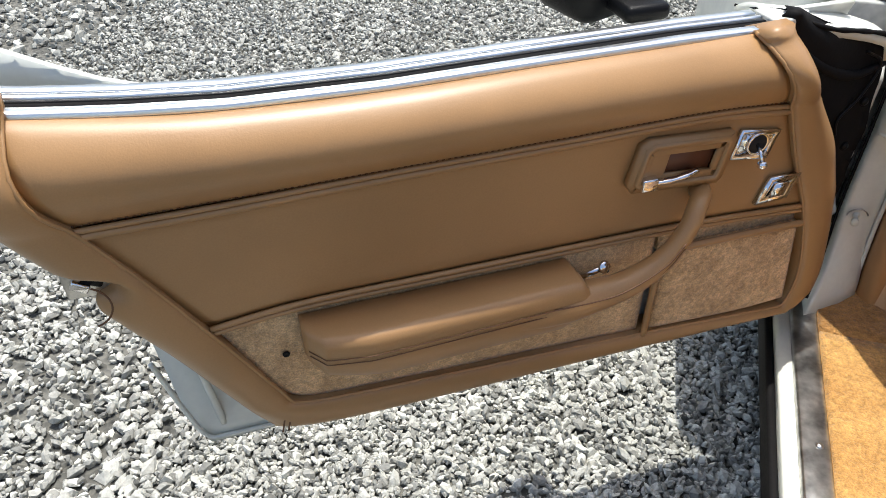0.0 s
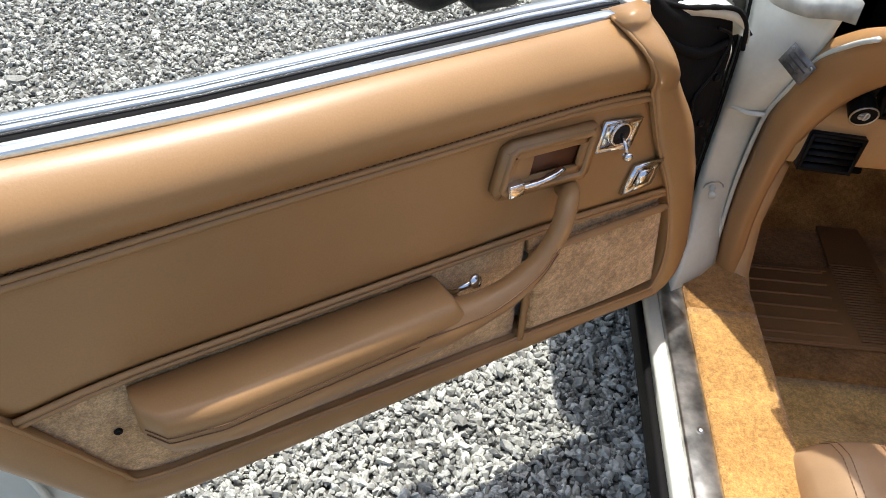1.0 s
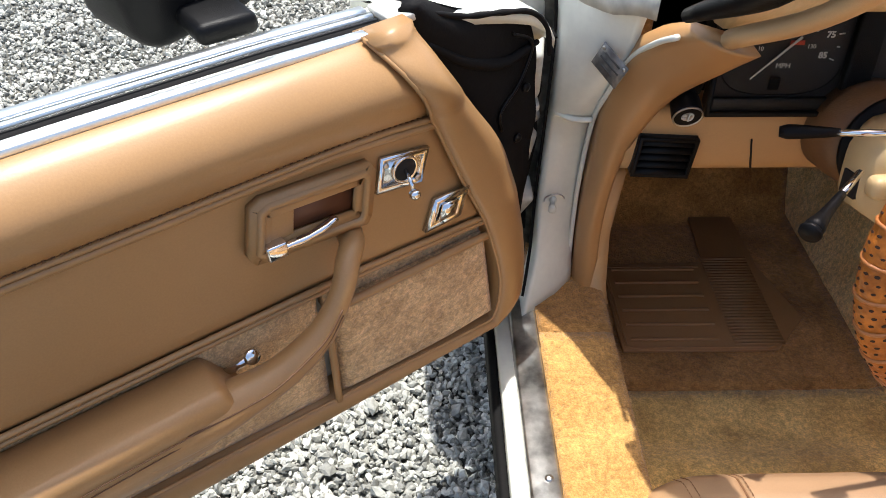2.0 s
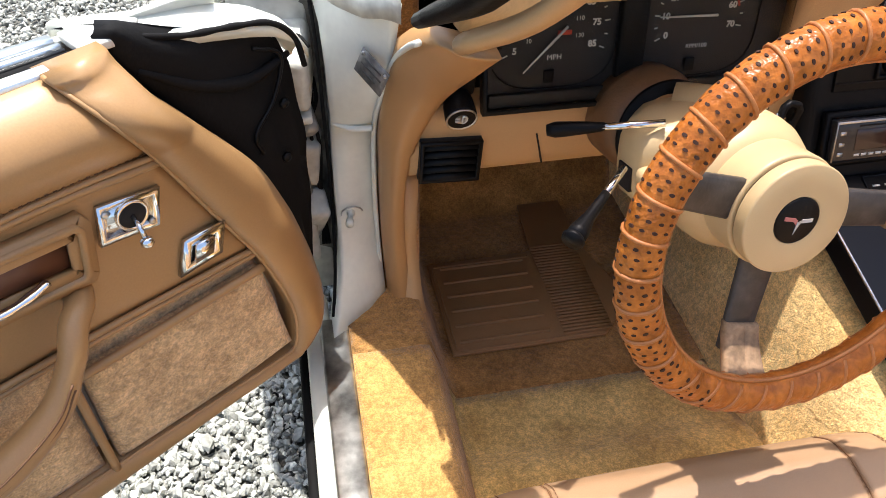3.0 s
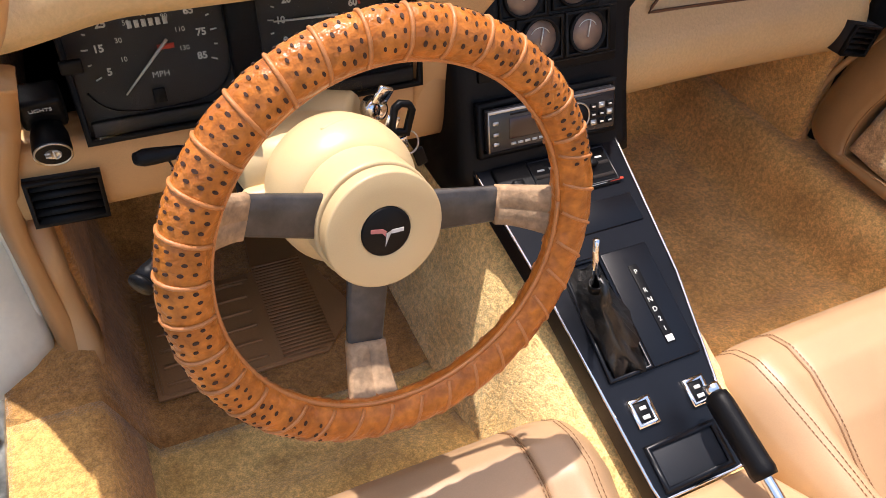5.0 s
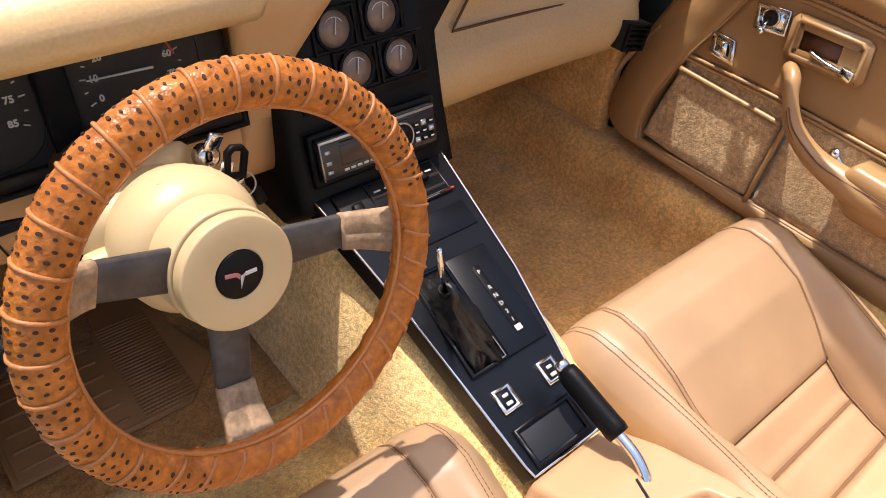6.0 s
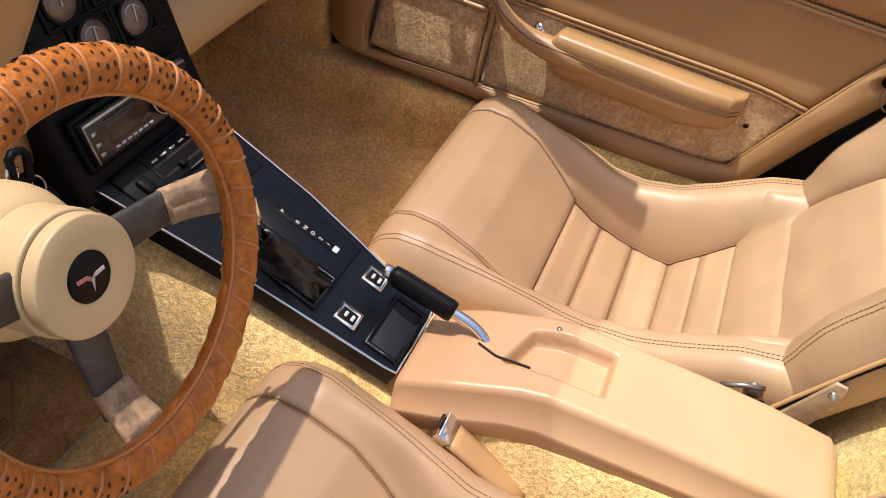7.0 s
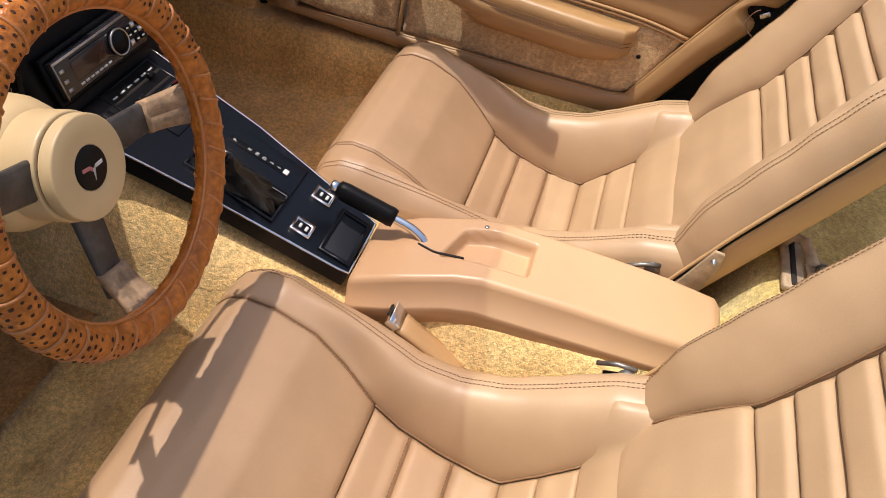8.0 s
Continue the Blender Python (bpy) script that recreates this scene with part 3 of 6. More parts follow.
        part("cover_cable", tube([(u, g * w, v) for u, w, v in catmull([(0.005, -0.046, 0.775), (-0.026, -0.048, 0.755), (-0.008, -0.044, 0.715), (0.022, -0.038, 0.69), (0.018, -0.038, 0.665)], 30)], 0.0022, 6), BLACK, d)
    for u, w, v in ((-0.022, -0.048, 0.703), (-0.014, -0.046, 0.640)) if g > 0 else ():
        part("cover_screw", moved(lathe([(0.006, 0), (0.005, 0.003), (0.001, 0.004)], 12), Matrix.Translation((u, g * w, v)) @ pose(0, 0, 0, -90 * g, 0, 0)), BLACK, d)
    # latch recess at the rear edge
    # far door's plate is black, to paint the shade in its notch
    part("latch_plate", box((0.896, min(g * -0.034, g * -0.020), 0.652), (0.950, max(g * -0.034, g * -0.020), 0.702), 0.003), STEEL if g > 0 else BLACK, d)
    part("latch_recess", moved(box((-0.010, -0.004, -0.012), (0.010, 0.004, 0.012), 0.003), Matrix.Translation((0.918, g * -0.018, 0.680)) @ pose(0, 0, 0, 0, -25, 0)), BLACK, d)
    part("latch", moved(box((-0.008, -0.006, -0.005), (0.010, 0.006, 0.005), 0.002), Matrix.Translation((0.932, g * -0.016, 0.672)) @ pose(0, 0, 0, 0, -35, 0)), CHROME, d)
    part("latch_pad_seam", tube([(0.931 + 0.026 * math.cos(a), g * 0.0100, 0.663 + 0.026 * math.sin(a)) for a in np.linspace(radians(120), radians(255), 24)], 0.0011, 5), SEAM, d)
    # arm rest with its pull strap
    us = np.r_[np.linspace(0.732, 0.712, 6), np.linspace(0.709, 0.416, 18), np.linspace(0.412, 0.384, 9)]
    rows = []
    for u in us:
        k = float(np.interp(u, [0.36, 0.40, 0.43, 0.64, 0.704, 0.726, 0.732], [0.80, 0.92, 1, 1, 0.86, 0.72, 0.6]))
        out = float(np.interp(u, [0.36, 0.42, 0.664, 0.712, 0.728, 0.732], [0.056, 0.062, 0.068, 0.060, 0.040, 0.030]))
        top = 0.592 - 0.034 * float(smoothstep(0.414, 0.386, u))
        bot = 0.592 - 0.084 * k + 0.030 * float(smoothstep(0.430, 0.386, u))
        k = (top - bot) / 0.084
        f = min(1.0, k * 1.6)
        sec = [(0.002, top - 0.001), (out * 0.5, top + 0.002), (out * 0.80, top + 0.0015), (out * 0.88, top), (out * 0.945, top - 0.004 * f), (out * 0.97, top - 0.010 * f), (out, top - 0.019 * f), (out * 0.978, top - 0.0225 * f), (out, top - 0.026 * f), (out * 0.978, top - 0.0295 * f), (out, top - 0.033 * f), (out * 0.97, top - 0.048 * k), (out * 0.88, top - 0.064 * k), (out * 0.66, bot + 0.006 * f), (0.002, bot)]
        rows.append([(u, g * w, v) for w, v in sec])
    part("armrest", skin(rows, closed=True), DOOR_TAN, d)
    for drop in (0.0226, 0.0296):
        part("armrest_seam", tube([(u, g * float(np.interp(u, [0.36, 0.42, 0.664, 0.712, 0.728, 0.732], [0.0565, 0.0625, 0.0685, 0.0605, 0.0405, 0.0305])), 0.592 - drop) for u in np.linspace(0.43, 0.728, 60)], 0.0007, 5), SEAM, d)
    path = catmull([(0.50, 0.556, 0.036), (0.450, 0.556, 0.040), (0.400, 0.560, 0.044), (0.35, 0.570, 0.047), (0.305, 0.593, 0.045), (0.276, 0.628, 0.040), (0.262, 0.650, 0.030), (0.247, 0.654, 0.014), (0.240, 0.652, -0.004)], 40)
    part("pull_handle", tube([(u, g * w, v) for u, v, w in path], [float(np.interp(i / 39, [0, 0.25, 0.42, 0.75, 1], [0.027, 0.025, 0.0185, 0.0118, 0.0130])) for i in range(40)], 18, 0.95), DOOR_TAN, d)
    for lift in (0.003, -0.004):
        part("arm_seam", tube([(u, g * w, v) for u, v, w in catmull([(0.45, 0.566 + lift, 0.0625), (0.40, 0.566 + lift, 0.0635), (0.36, 0.571 + lift, 0.0635), (0.31, 0.592 + lift, 0.0592), (0.285, 0.617 + lift, 0.0548)], 40)], 0.0012, 5), SEAM, d)
    part("pull_hook", tube([(0.396, g * 0.004, 0.556), (0.384, g * 0.012, 0.566), (0.370, g * 0.020, 0.578)], 0.0042, 10), CHROME, d)
    part("pull_hook_head", moved(lathe([(0.001, 0.004), (0.0075, 0.003), (0.0088, 0.0), (0.004, -0.003)], 16), Matrix.Translation((0.368, g * 0.0215, 0.580)) @ pose(0, 0, 0, -60 * g, -30, 0)), CHROME, d)
    # inside latch handle in its bezel
    bez = [(0.346, 0.682), (0.340, 0.672), (0.226, 0.664), (0.220, 0.672), (0.212, 0.722), (0.218, 0.732), (0.325, 0.738), (0.336, 0.732)]
    to_face = Matrix(((1, 0, 0, 0), (0, 0, g, g * -0.001), (0, 1, 0, 0), (0, 0, 0, 1)))
    part("handle_bezel", moved(frame_plate(bez, 0.020, 0.010), to_face), DOOR_TAN, d)
    part("bezel_lip", moved(frame_plate([(u * 0.9 + 0.028, v * 0.86 + 0.0985) for u, v in bez], 0.006, 0.014), to_face), DOOR_TAN, d)
    part("handle_recess", moved(plate([(0.318, 0.681), (0.240, 0.676), (0.232, 0.716), (0.314, 0.722)], 0.003), to_face), shader("recess_brown", (0.12, 0.045, 0.02), 0.5), d)
    part("bezel_panel", moved(plate([(0.330, 0.683), (0.302, 0.680), (0.296, 0.722), (0.322, 0.726)], 0.0085, 0.001), to_face), DOOR_TAN, d)
    lever = catmull([(0.327, 0.684, 0.012), (0.308, 0.685, 0.014), (0.290, 0.686, 0.015), (0.274, 0.688, 0.014), (0.260, 0.690, 0.011)], 20)
    part("latch_lever", tube([(u, g * w, v) for u, v, w in lever], [0.0046 + 0.0004 * math.sin(i) for i in range(20)], 10, 0.7), CHROME, d)
    part("lever_pivot", moved(box((-0.010, -0.006, -0.008), (0.010, 0.006, 0.008), 0.002), Matrix.Translation((0.322, g * 0.012, 0.684))), CHROME, d)
    # mirror control and window switch, both leaning plates
    mir = [(0.211, 0.689), (0.158, 0.682), (0.148, 0.719), (0.203, 0.727)]
    part("mirror_plate", moved(frame_plate(mir, 0.0055, 0.005), to_face), CHROME, d)
    part("mirror_inset", moved(plate([(u * 0.84 + 0.0288, v * 0.84 + 0.1127) for u, v in mir], 0.0032), to_face), CHROME, d)
    part("mirror_collar", moved(lathe([(0.0150, 0.0), (0.0146, 0.004), (0.0128, 0.0048), (0.0118, 0.0030)], 26), Matrix.Translation((0.178, g * 0.002, 0.706)) @ pose(0, 0, 0, -90 * g, 0, 0)), CHROME, d)
    part("stick_well", moved(lathe([(0.0119, 0.0), (0.0119, 0.0038), (0.0005, 0.0034)], 22), Matrix.Translation((0.178, g * 0.002, 0.706)) @ pose(0, 0, 0, -90 * g, 0, 0)), HOLE, d)
    part("mirror_stick", tube([(0.178, g * 0.004, 0.706), (0.179, g * 0.016, 0.698), (0.180, g * 0.022, 0.690)], [0.0022, 0.0024, 0.0026], 8), CHROME, d)
    part("stick_knob", moved(lathe([(0.001, 0.0), (0.0055, 0.002), (0.006, 0.007), (0.003, 0.010)], 14), Matrix.Translation((0.180, g * 0.0215, 0.693)) @ pose(0, 0, 0, 200 * g, 0, 0)), CHROME, d)
    for u, v in ((0.199, 0.718), (0.163, 0.690)):
        part("mirror_screw", moved(lathe([(0.0035, 0), (0.003, 0.0015), (0.001, 0.0018)], 10), Matrix.Translation((u, g * 0.004, v)) @ pose(0, 0, 0, -90 * g, 0, 0)), STEEL, d)
    win = [(0.155, 0.613), (0.108, 0.615), (0.097, 0.650), (0.141, 0.650)]
    part("switch_frame", moved(frame_plate(win, 0.0085, 0.006), to_face), CHROME, d)
    part("switch_rocker", moved(plate([(u * 0.42 + 0.0725, v * 0.5 + 0.316) for u, v in win], 0.009), to_face), CHROME, d)
    part("switch_well", moved(plate([(u * 0.72 + 0.035, v * 0.66 + 0.215) for u, v in win], 0.003), to_face), BLACK, d)
    # outside mirror
    part("mirror_housing", moved(box((-0.070, -0.060, -0.050), (0.070, 0.060, 0.050), 0.028, 4), Matrix.Translation((0.292, g * -0.215, 0.858)) @ pose(0, 0, 0, 0, 6, 12 * g)), BLACK, d)
    part("mirror_foot", box((0.255, min(g * -0.20, g * -0.10), 0.825), (0.312, max(g * -0.20, g * -0.10), 0.845), 0.008, 3), BLACK, d)
    # carpet pin
    part("carpet_pin", moved(lathe([(0.0045, 0), (0.0035, 0.002), (0.0015, 0.001)], 12), Matrix.Translation((0.752, g * 0.002, 0.535)) @ pose(0, 0, 0, -90 * g, 0, 0)), BLACK, d)
    return d


DOOR_AT, DOOR_TURN = (-0.7293, 0.2110, 0.0), (0, 0, 215.5)
car_door(1, "car_door", "open driver's door with saddle-tan leather trim, armrest and carpet pocket", DOOR_AT, DOOR_TURN)
car_door(-1, "car_door", "closed passenger door with saddle-tan leather trim, armrest and carpet pocket", (0.636, 0.272, 0.484), (-5.6, 2.9, -90.8), 1.04, 0.5)


# ---- body shell: hinge pillar, fender, windshield ----
def hinge_pillar():
    s = holder("hinge_pillar", CAR, Matrix(), box((-0.79, 0.385, 0.30), (-0.705, 0.42, 0.79), 0.004), GREY_WHITE, "white painted door hinge pillar with grime and worn edges")
    # the pillar faces the open door; it widens to the cowl at the top
    rows = []
    for z, xo, xi, y0, y1 in ((0.345, -0.722, -0.640, 0.225, 0.300), (0.38, -0.712, -0.640, 0.250, 0.310), (0.42, -0.700, -0.642, 0.285, 0.326), (0.45, -0.697, -0.642, 0.305, 0.334), (0.50, -0.696, -0.641, 0.325, 0.338), (0.58, -0.694, -0.640, 0.334, 0.338), (0.620, -0.693, -0.638, 0.336, 0.334), (0.635, -0.692, -0.634, 0.322, 0.318), (0.70, -0.692, -0.628, 0.324, 0.288), (0.75, -0.694, -0.622, 0.335, 0.268), (0.785, -0.700, -0.618, 0.352, 0.262), (0.80, -0.704, -0.615, 0.365, 0.262)):
        row = []
        for s_ in np.linspace(0, 1, 10):
            bow = 0.006 * math.sin(math.pi * s_)
            row.append((xo + (xi - xo) * s_, y0 + (y1 - y0) * s_ - bow, z))
        row += [(xi, y1 + 0.05, z), (xo, y0 + 0.05, z)]
        rows.append(row)
    bm = skin(rows, closed=True)
    part("pillar_face", bm, WHITE, s)
    part("pillar_flange", tube(catmull([(-0.643, 0.318, 0.37), (-0.645, 0.328, 0.50), (-0.643, 0.318, 0.62), (-0.636, 0.292, 0.68), (-0.625, 0.268, 0.735), (-0.618, 0.215, 0.78), (-0.615, 0.17, 0.808)], 40), 0.0034, 8), WHITE, s)
    # cowl shelf above the pillar
    rows = []
    for y in np.linspace(0.0, 1.0, 16):
        row = []
        for q in np.linspace(0, 1, 14):
            x = -0.715 + 0.092 * q
            y0 = float(np.interp(q, [0, 0.5, 1], [0.37, 0.31, 0.215]))
            z = 0.798 + 0.030 * q * q + 0.012 * math.sin(q * 7) * (0.4 + 0.6 * y) + 0.010 * noise.noise((x * 35, y * 9, 2))
            row.append((x, y0 + (0.75 - y0) * y, z))
        rows.append(row)
    part("cowl", slab(rows, (0, 0, -0.025)), GREY_WHITE, s)
    along, down = Vector((0.020, -0.032, -0.014)).normalized(), Vector((-0.30, 0.10, -0.95)).normalized()
    down = (down - along * down.dot(along)).normalized()
    out = down.cross(along).normalized()
    out = -out if out.y > 0 else out
    lay = Matrix((( along.x, down.x, out.x, -0.647), (along.y, down.y, out.y, 0.268), (along.z, down.z, out.z, 0.727), (0, 0, 0, 1)))
    part("id_plate", moved(box((-0.022, -0.015, -0.0008), (0.022, 0.015, 0.0010), 0.0005, 1), lay), shader("plate_metal", (0.20, 0.19, 0.18), 0.45, 0.7, grain=0.5, grain_scale=160, stain=0.5, stain_scale=60), s, "dark stamped metal plate with worn print")
    for a, b in ((-0.007, 0.026), (0.0, 0.032), (0.007, 0.020)):
        part("print_bar", moved(box((-b / 2, a - 0.0010, 0.0008), (b / 2, a + 0.0010, 0.0014), 0, 1), lay), shader("worn_print", (0.05, 0.048, 0.045), 0.6, stain=0.4, stain_scale=120), s)
    for a in (-0.018, 0.018):
        part("plate_rivet", moved(lathe([(0.0026, 0.0008), (0.0020, 0.0022), (0.0003, 0.0026)], 10), lay @ Matrix.Translation((a, -0.010, 0))), STEEL, s)
    # door bumper bolt
    b = Matrix.Translation((-0.676, 0.333, 0.494))
    part("bolt_washer", moved(lathe([(0.013, 0), (0.013, 0.003), (0.006, 0.004)], 20), b @ pose(0, 0, 0, 90, 0, -10)), STEEL, s)
    part("bolt", moved(lathe([(0.0055, 0), (0.0055, 0.012), (0.0035, 0.013), (0.0035, 0.026), (0.0055, 0.026), (0.0055, 0.033), (0.001, 0.034)], 14), b @ pose(0, 0, 0, 90, 0, -10)), WHITE, s)
    part("wire_loop", tube([Vector((-0.676, 0.322, 0.494)) + Vector((0.014 * math.cos(a), -0.004 * math.sin(a), 0.014 * math.sin(a))) for a in np.linspace(0.3, 5.4, 24)], 0.0012, 6), STEEL, s)
    # rough hinge cavity beside the pillar
    part("upper_hinge", moved(box((-0.024, -0.040, -0.036), (0.022, 0.045, 0.036), 0.009, 3), pose(-0.730, 0.355, 0.692, 12, 0, -8)), GREY_WHITE, s)
    part("hinge_strap", box((-0.752, 0.312, 0.640), (-0.712, 0.352, 0.650), 0.003), GREY_WHITE, s)
    part("lower_hinge", box((-0.772, 0.325, 0.41), (-0.722, 0.39, 0.475), 0.008, 3), GREY_WHITE, s)
    part("door_check", tube(catmull([(-0.765, 0.32, 0.63), (-0.75, 0.34, 0.58), (-0.755, 0.34, 0.53), (-0.74, 0.36, 0.49)], 20), 0.011, 8), STEEL, s)
    part("jamb_face", skin([[(x, y + 0.016 * noise.noise((x * 40, z * 24, 5)), z) for x, y in ((-0.785, 0.425), (-0.762, 0.412), (-0.745, 0.400), (-0.725, 0.390), (-0.688, 0.376), (-0.688, 0.425), (-0.785, 0.435))] for z in np.linspace(0.34, 0.80, 60)], closed=True), MOTTLED_DARK, s, "mottled dark grey hinge cavity")
    for k, (x, y, z, w, h) in enumerate(((-0.742, 0.372, 0.600, 0.016, 0.030), (-0.722, 0.366, 0.560, 0.014, 0.036), (-0.746, 0.374, 0.520, 0.018, 0.024), (-0.728, 0.360, 0.470, 0.016, 0.040), (-0.720, 0.352, 0.625, 0.010, 0.012))):
        part("hinge_link", moved(box((-w, -0.022, -h), (w, 0.022, h), 0.007, 3), pose(x, y, z, 10 * k, 8, -14 + 9 * k)), GREY_WHITE if k % 2 else STEEL_WORN, s)
    for k in range(3):
        part("wire", tube(catmull([(-0.706 - 0.004 * k, 0.390, 0.66), (-0.705 - 0.006 * k, 0.366, 0.64 - 0.01 * k), (-0.711 - 0.006 * k, 0.362, 0.62), (-0.707 - 0.008 * k, 0.350, 0.58), (-0.712, 0.36, 0.50), (-0.709 - 0.004 * k, 0.352, 0.42)], 40), 0.0024, 6), RUBBER, s)
    # black tube that paints the shade of the gap beside the pillar
    part("jamb_gap_shade", tube(catmull([(-0.702, 0.352, 0.80), (-0.699, 0.338, 0.72), (-0.699, 0.336, 0.62), (-0.700, 0.338, 0.50), (-0.706, 0.30, 0.42), (-0.716, 0.26, 0.37)], 40), 0.0022, 8), RUBBER, s)
    for zz in (0.675, 0.700):
        part("hinge_bolt", moved(lathe([(0.008, 0), (0.008, 0.005), (0.004, 0.006)], 6), Matrix.Translation((-0.735, 0.312, zz)) @ pose(0, 0, 0, 90, 0, 0)), STEEL, s)
    part("check_link", tube(catmull([(-0.728, 0.330, 0.66), (-0.733, 0.322, 0.60), (-0.728, 0.330, 0.53)], 16), 0.006, 8), STEEL, s)
    # pressed fold and rim of the pillar
    part("pillar_fold", tube(catmull([(-0.690, 0.326, 0.632), (-0.668, 0.316, 0.628), (-0.645, 0.310, 0.630)], 16), 0.004, 8), WHITE, s)


hinge_pillar()


def fender():
    rows = []
    for y in np.linspace(0.42, 1.9, 26):
        hump = 0.10 * math.exp(-((y - 1.15) / 0.45) ** 2)
        row = []
        for q in np.linspace(0, 1, 22):
            a = q * 2.0
            x = -0.55 - 0.24 * math.sin(min(a, 1.57)) * 1.0 - (0.10 * math.exp(-((y - 1.2) / 0.5) ** 2)) * math.sin(min(a, 1.57)) - 0.0
            z = 0.80 + hump * math.sin(math.pi * min(1, q * 1.3)) - 0.55 * max(0, q - 0.45) ** 1.1 * 1.8
            row.append((x - 0.06, y, z))
        rows.append(row)
    part("front_fender", slab(rows, (0.02, 0, -0.02)), WHITE, CAR)
    part("front_fender", slab([[(-x, y, z) for x, y, z in row] for row in rows], (-0.02, 0, -0.02)), WHITE, CAR)
    part("far_cowl", box((0.60, 0.26, 0.775), (0.80, 0.80, 0.832), 0.02, 3), WHITE, CAR)
    rows = [[(x, y, 0.79 + 0.10 * math.cos(x * 1.6) - 0.02 * (y - 0.7)) for x in np.linspace(-0.60, 0.60, 20)] for y in np.linspace(0.72, 1.9, 10)]
    part("hood", slab(rows, (0, 0, -0.02)), WHITE, CAR)


fender()


def far_body():
    """The closed far side, bulkhead and tail that shut the cabin in."""
    b = CAR
    part("far_rocker", box((0.70, -1.35, 0.10), (0.80, 0.40, 0.295), 0.02), WHITE, b)
    part("far_pillar", box((0.668, 0.318, 0.20), (0.78, 0.44, 0.80), 0.01), RUBBER, b)
    # unseen black slab added to keep stray light out of the foot wells
    part("under_dash_blocker", box((-0.60, 0.34, 0.605), (0.60, 0.86, 0.625), 0.004), BLACK, b)
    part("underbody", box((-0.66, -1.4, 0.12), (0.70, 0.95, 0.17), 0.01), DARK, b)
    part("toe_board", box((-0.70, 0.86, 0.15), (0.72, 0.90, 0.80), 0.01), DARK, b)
    part("firewall_top", box((-0.60, 0.55, 0.76), (0.62, 0.95, 0.85), 0.01), BLACK, b)
    part("rear_deck", box((-0.80, -2.2, 0.12), (0.80, -1.27, 0.93), 0.05, 3), WHITE, b)
    part("rear_quarter", box((-0.80, -1.4, 0.12), (-0.72, -1.02, 0.90), 0.02, 3), WHITE, b)
    part("far_rear_quarter", box((0.76, -1.4, 0.12), (0.82, -0.78, 0.90), 0.02, 3), WHITE, b)
    part("far_door_jamb", box((0.672, -1.30, 0.15), (0.700, -0.40, 0.80), 0.006), RUBBER, b)
    part("far_door_seal", tube([(0.664, y, z) for y, z in catmull([(-0.40, 0.335), (-0.50, 0.335), (-0.56, 0.37), (-0.66, 0.52), (-0.74, 0.66), (-0.80, 0.80)], 40)], 0.010, 8), RUBBER, b)


far_body()


def windshield():
    base = catmull([(-0.612, 0.16, 0.850), (-0.52, 0.38, 0.868), (-0.3, 0.50, 0.88), (0.0, 0.54, 0.885), (0.3, 0.50, 0.88), (0.52, 0.38, 0.868), (0.612, 0.16, 0.850)], 24)
    head = catmull([(-0.50, -0.165, 1.165), (-0.35, -0.18, 1.18), (0.0, -0.185, 1.19), (0.35, -0.18, 1.18), (0.50, -0.165, 1.165)], 24)
    rows = [[base[i] * (1 - s) + head[i] * s + np.array((0, 0.05 * math.sin(math.pi * s), 0.03 * math.sin(math.pi * s))) for i in range(24)] for s in np.linspace(0, 1, 10)]
    w = holder("windshield", CAR, Matrix(), slab(rows, (0, 0.0006, 0.0014)), WINDSHIELD_GLASS, "raked tinted windshield")
    for sgn in (-1, 1):
        foot = [(sgn * 0.612, 0.140, 0.836), (sgn * 0.574, 0.062, 0.896), (sgn * 0.540, -0.035, 1.005), (sgn * 0.50, -0.165, 1.165)]
        part("pillar_trim", tube(catmull([(x * 0.958, y - 0.022, z - 0.004) for x, y, z in foot], 26), 0.013, 12, 0.7), KICK_TAN, w)
        part("pillar_seal", tube(catmull([(x * 1.008, y + 0.008, z + 0.004) for x, y, z in foot], 26), [0.010 + 0.010 * min(1, k / 5) for k in range(26)], 12, 0.7), BLACK, w)


windshield()


# ---- dashboard ----
def prism(x0, x1, profile, nx=24, bow=None):
    """A profile of (y, z) points drawn across the car, closed at both ends."""
    rows = []
    for x in np.linspace(x0, x1, nx):
        k = bow(x) if bow else 0.0
        rows.append([(x, y + k, z) for y, z in profile])
    return skin(rows, closed=True)


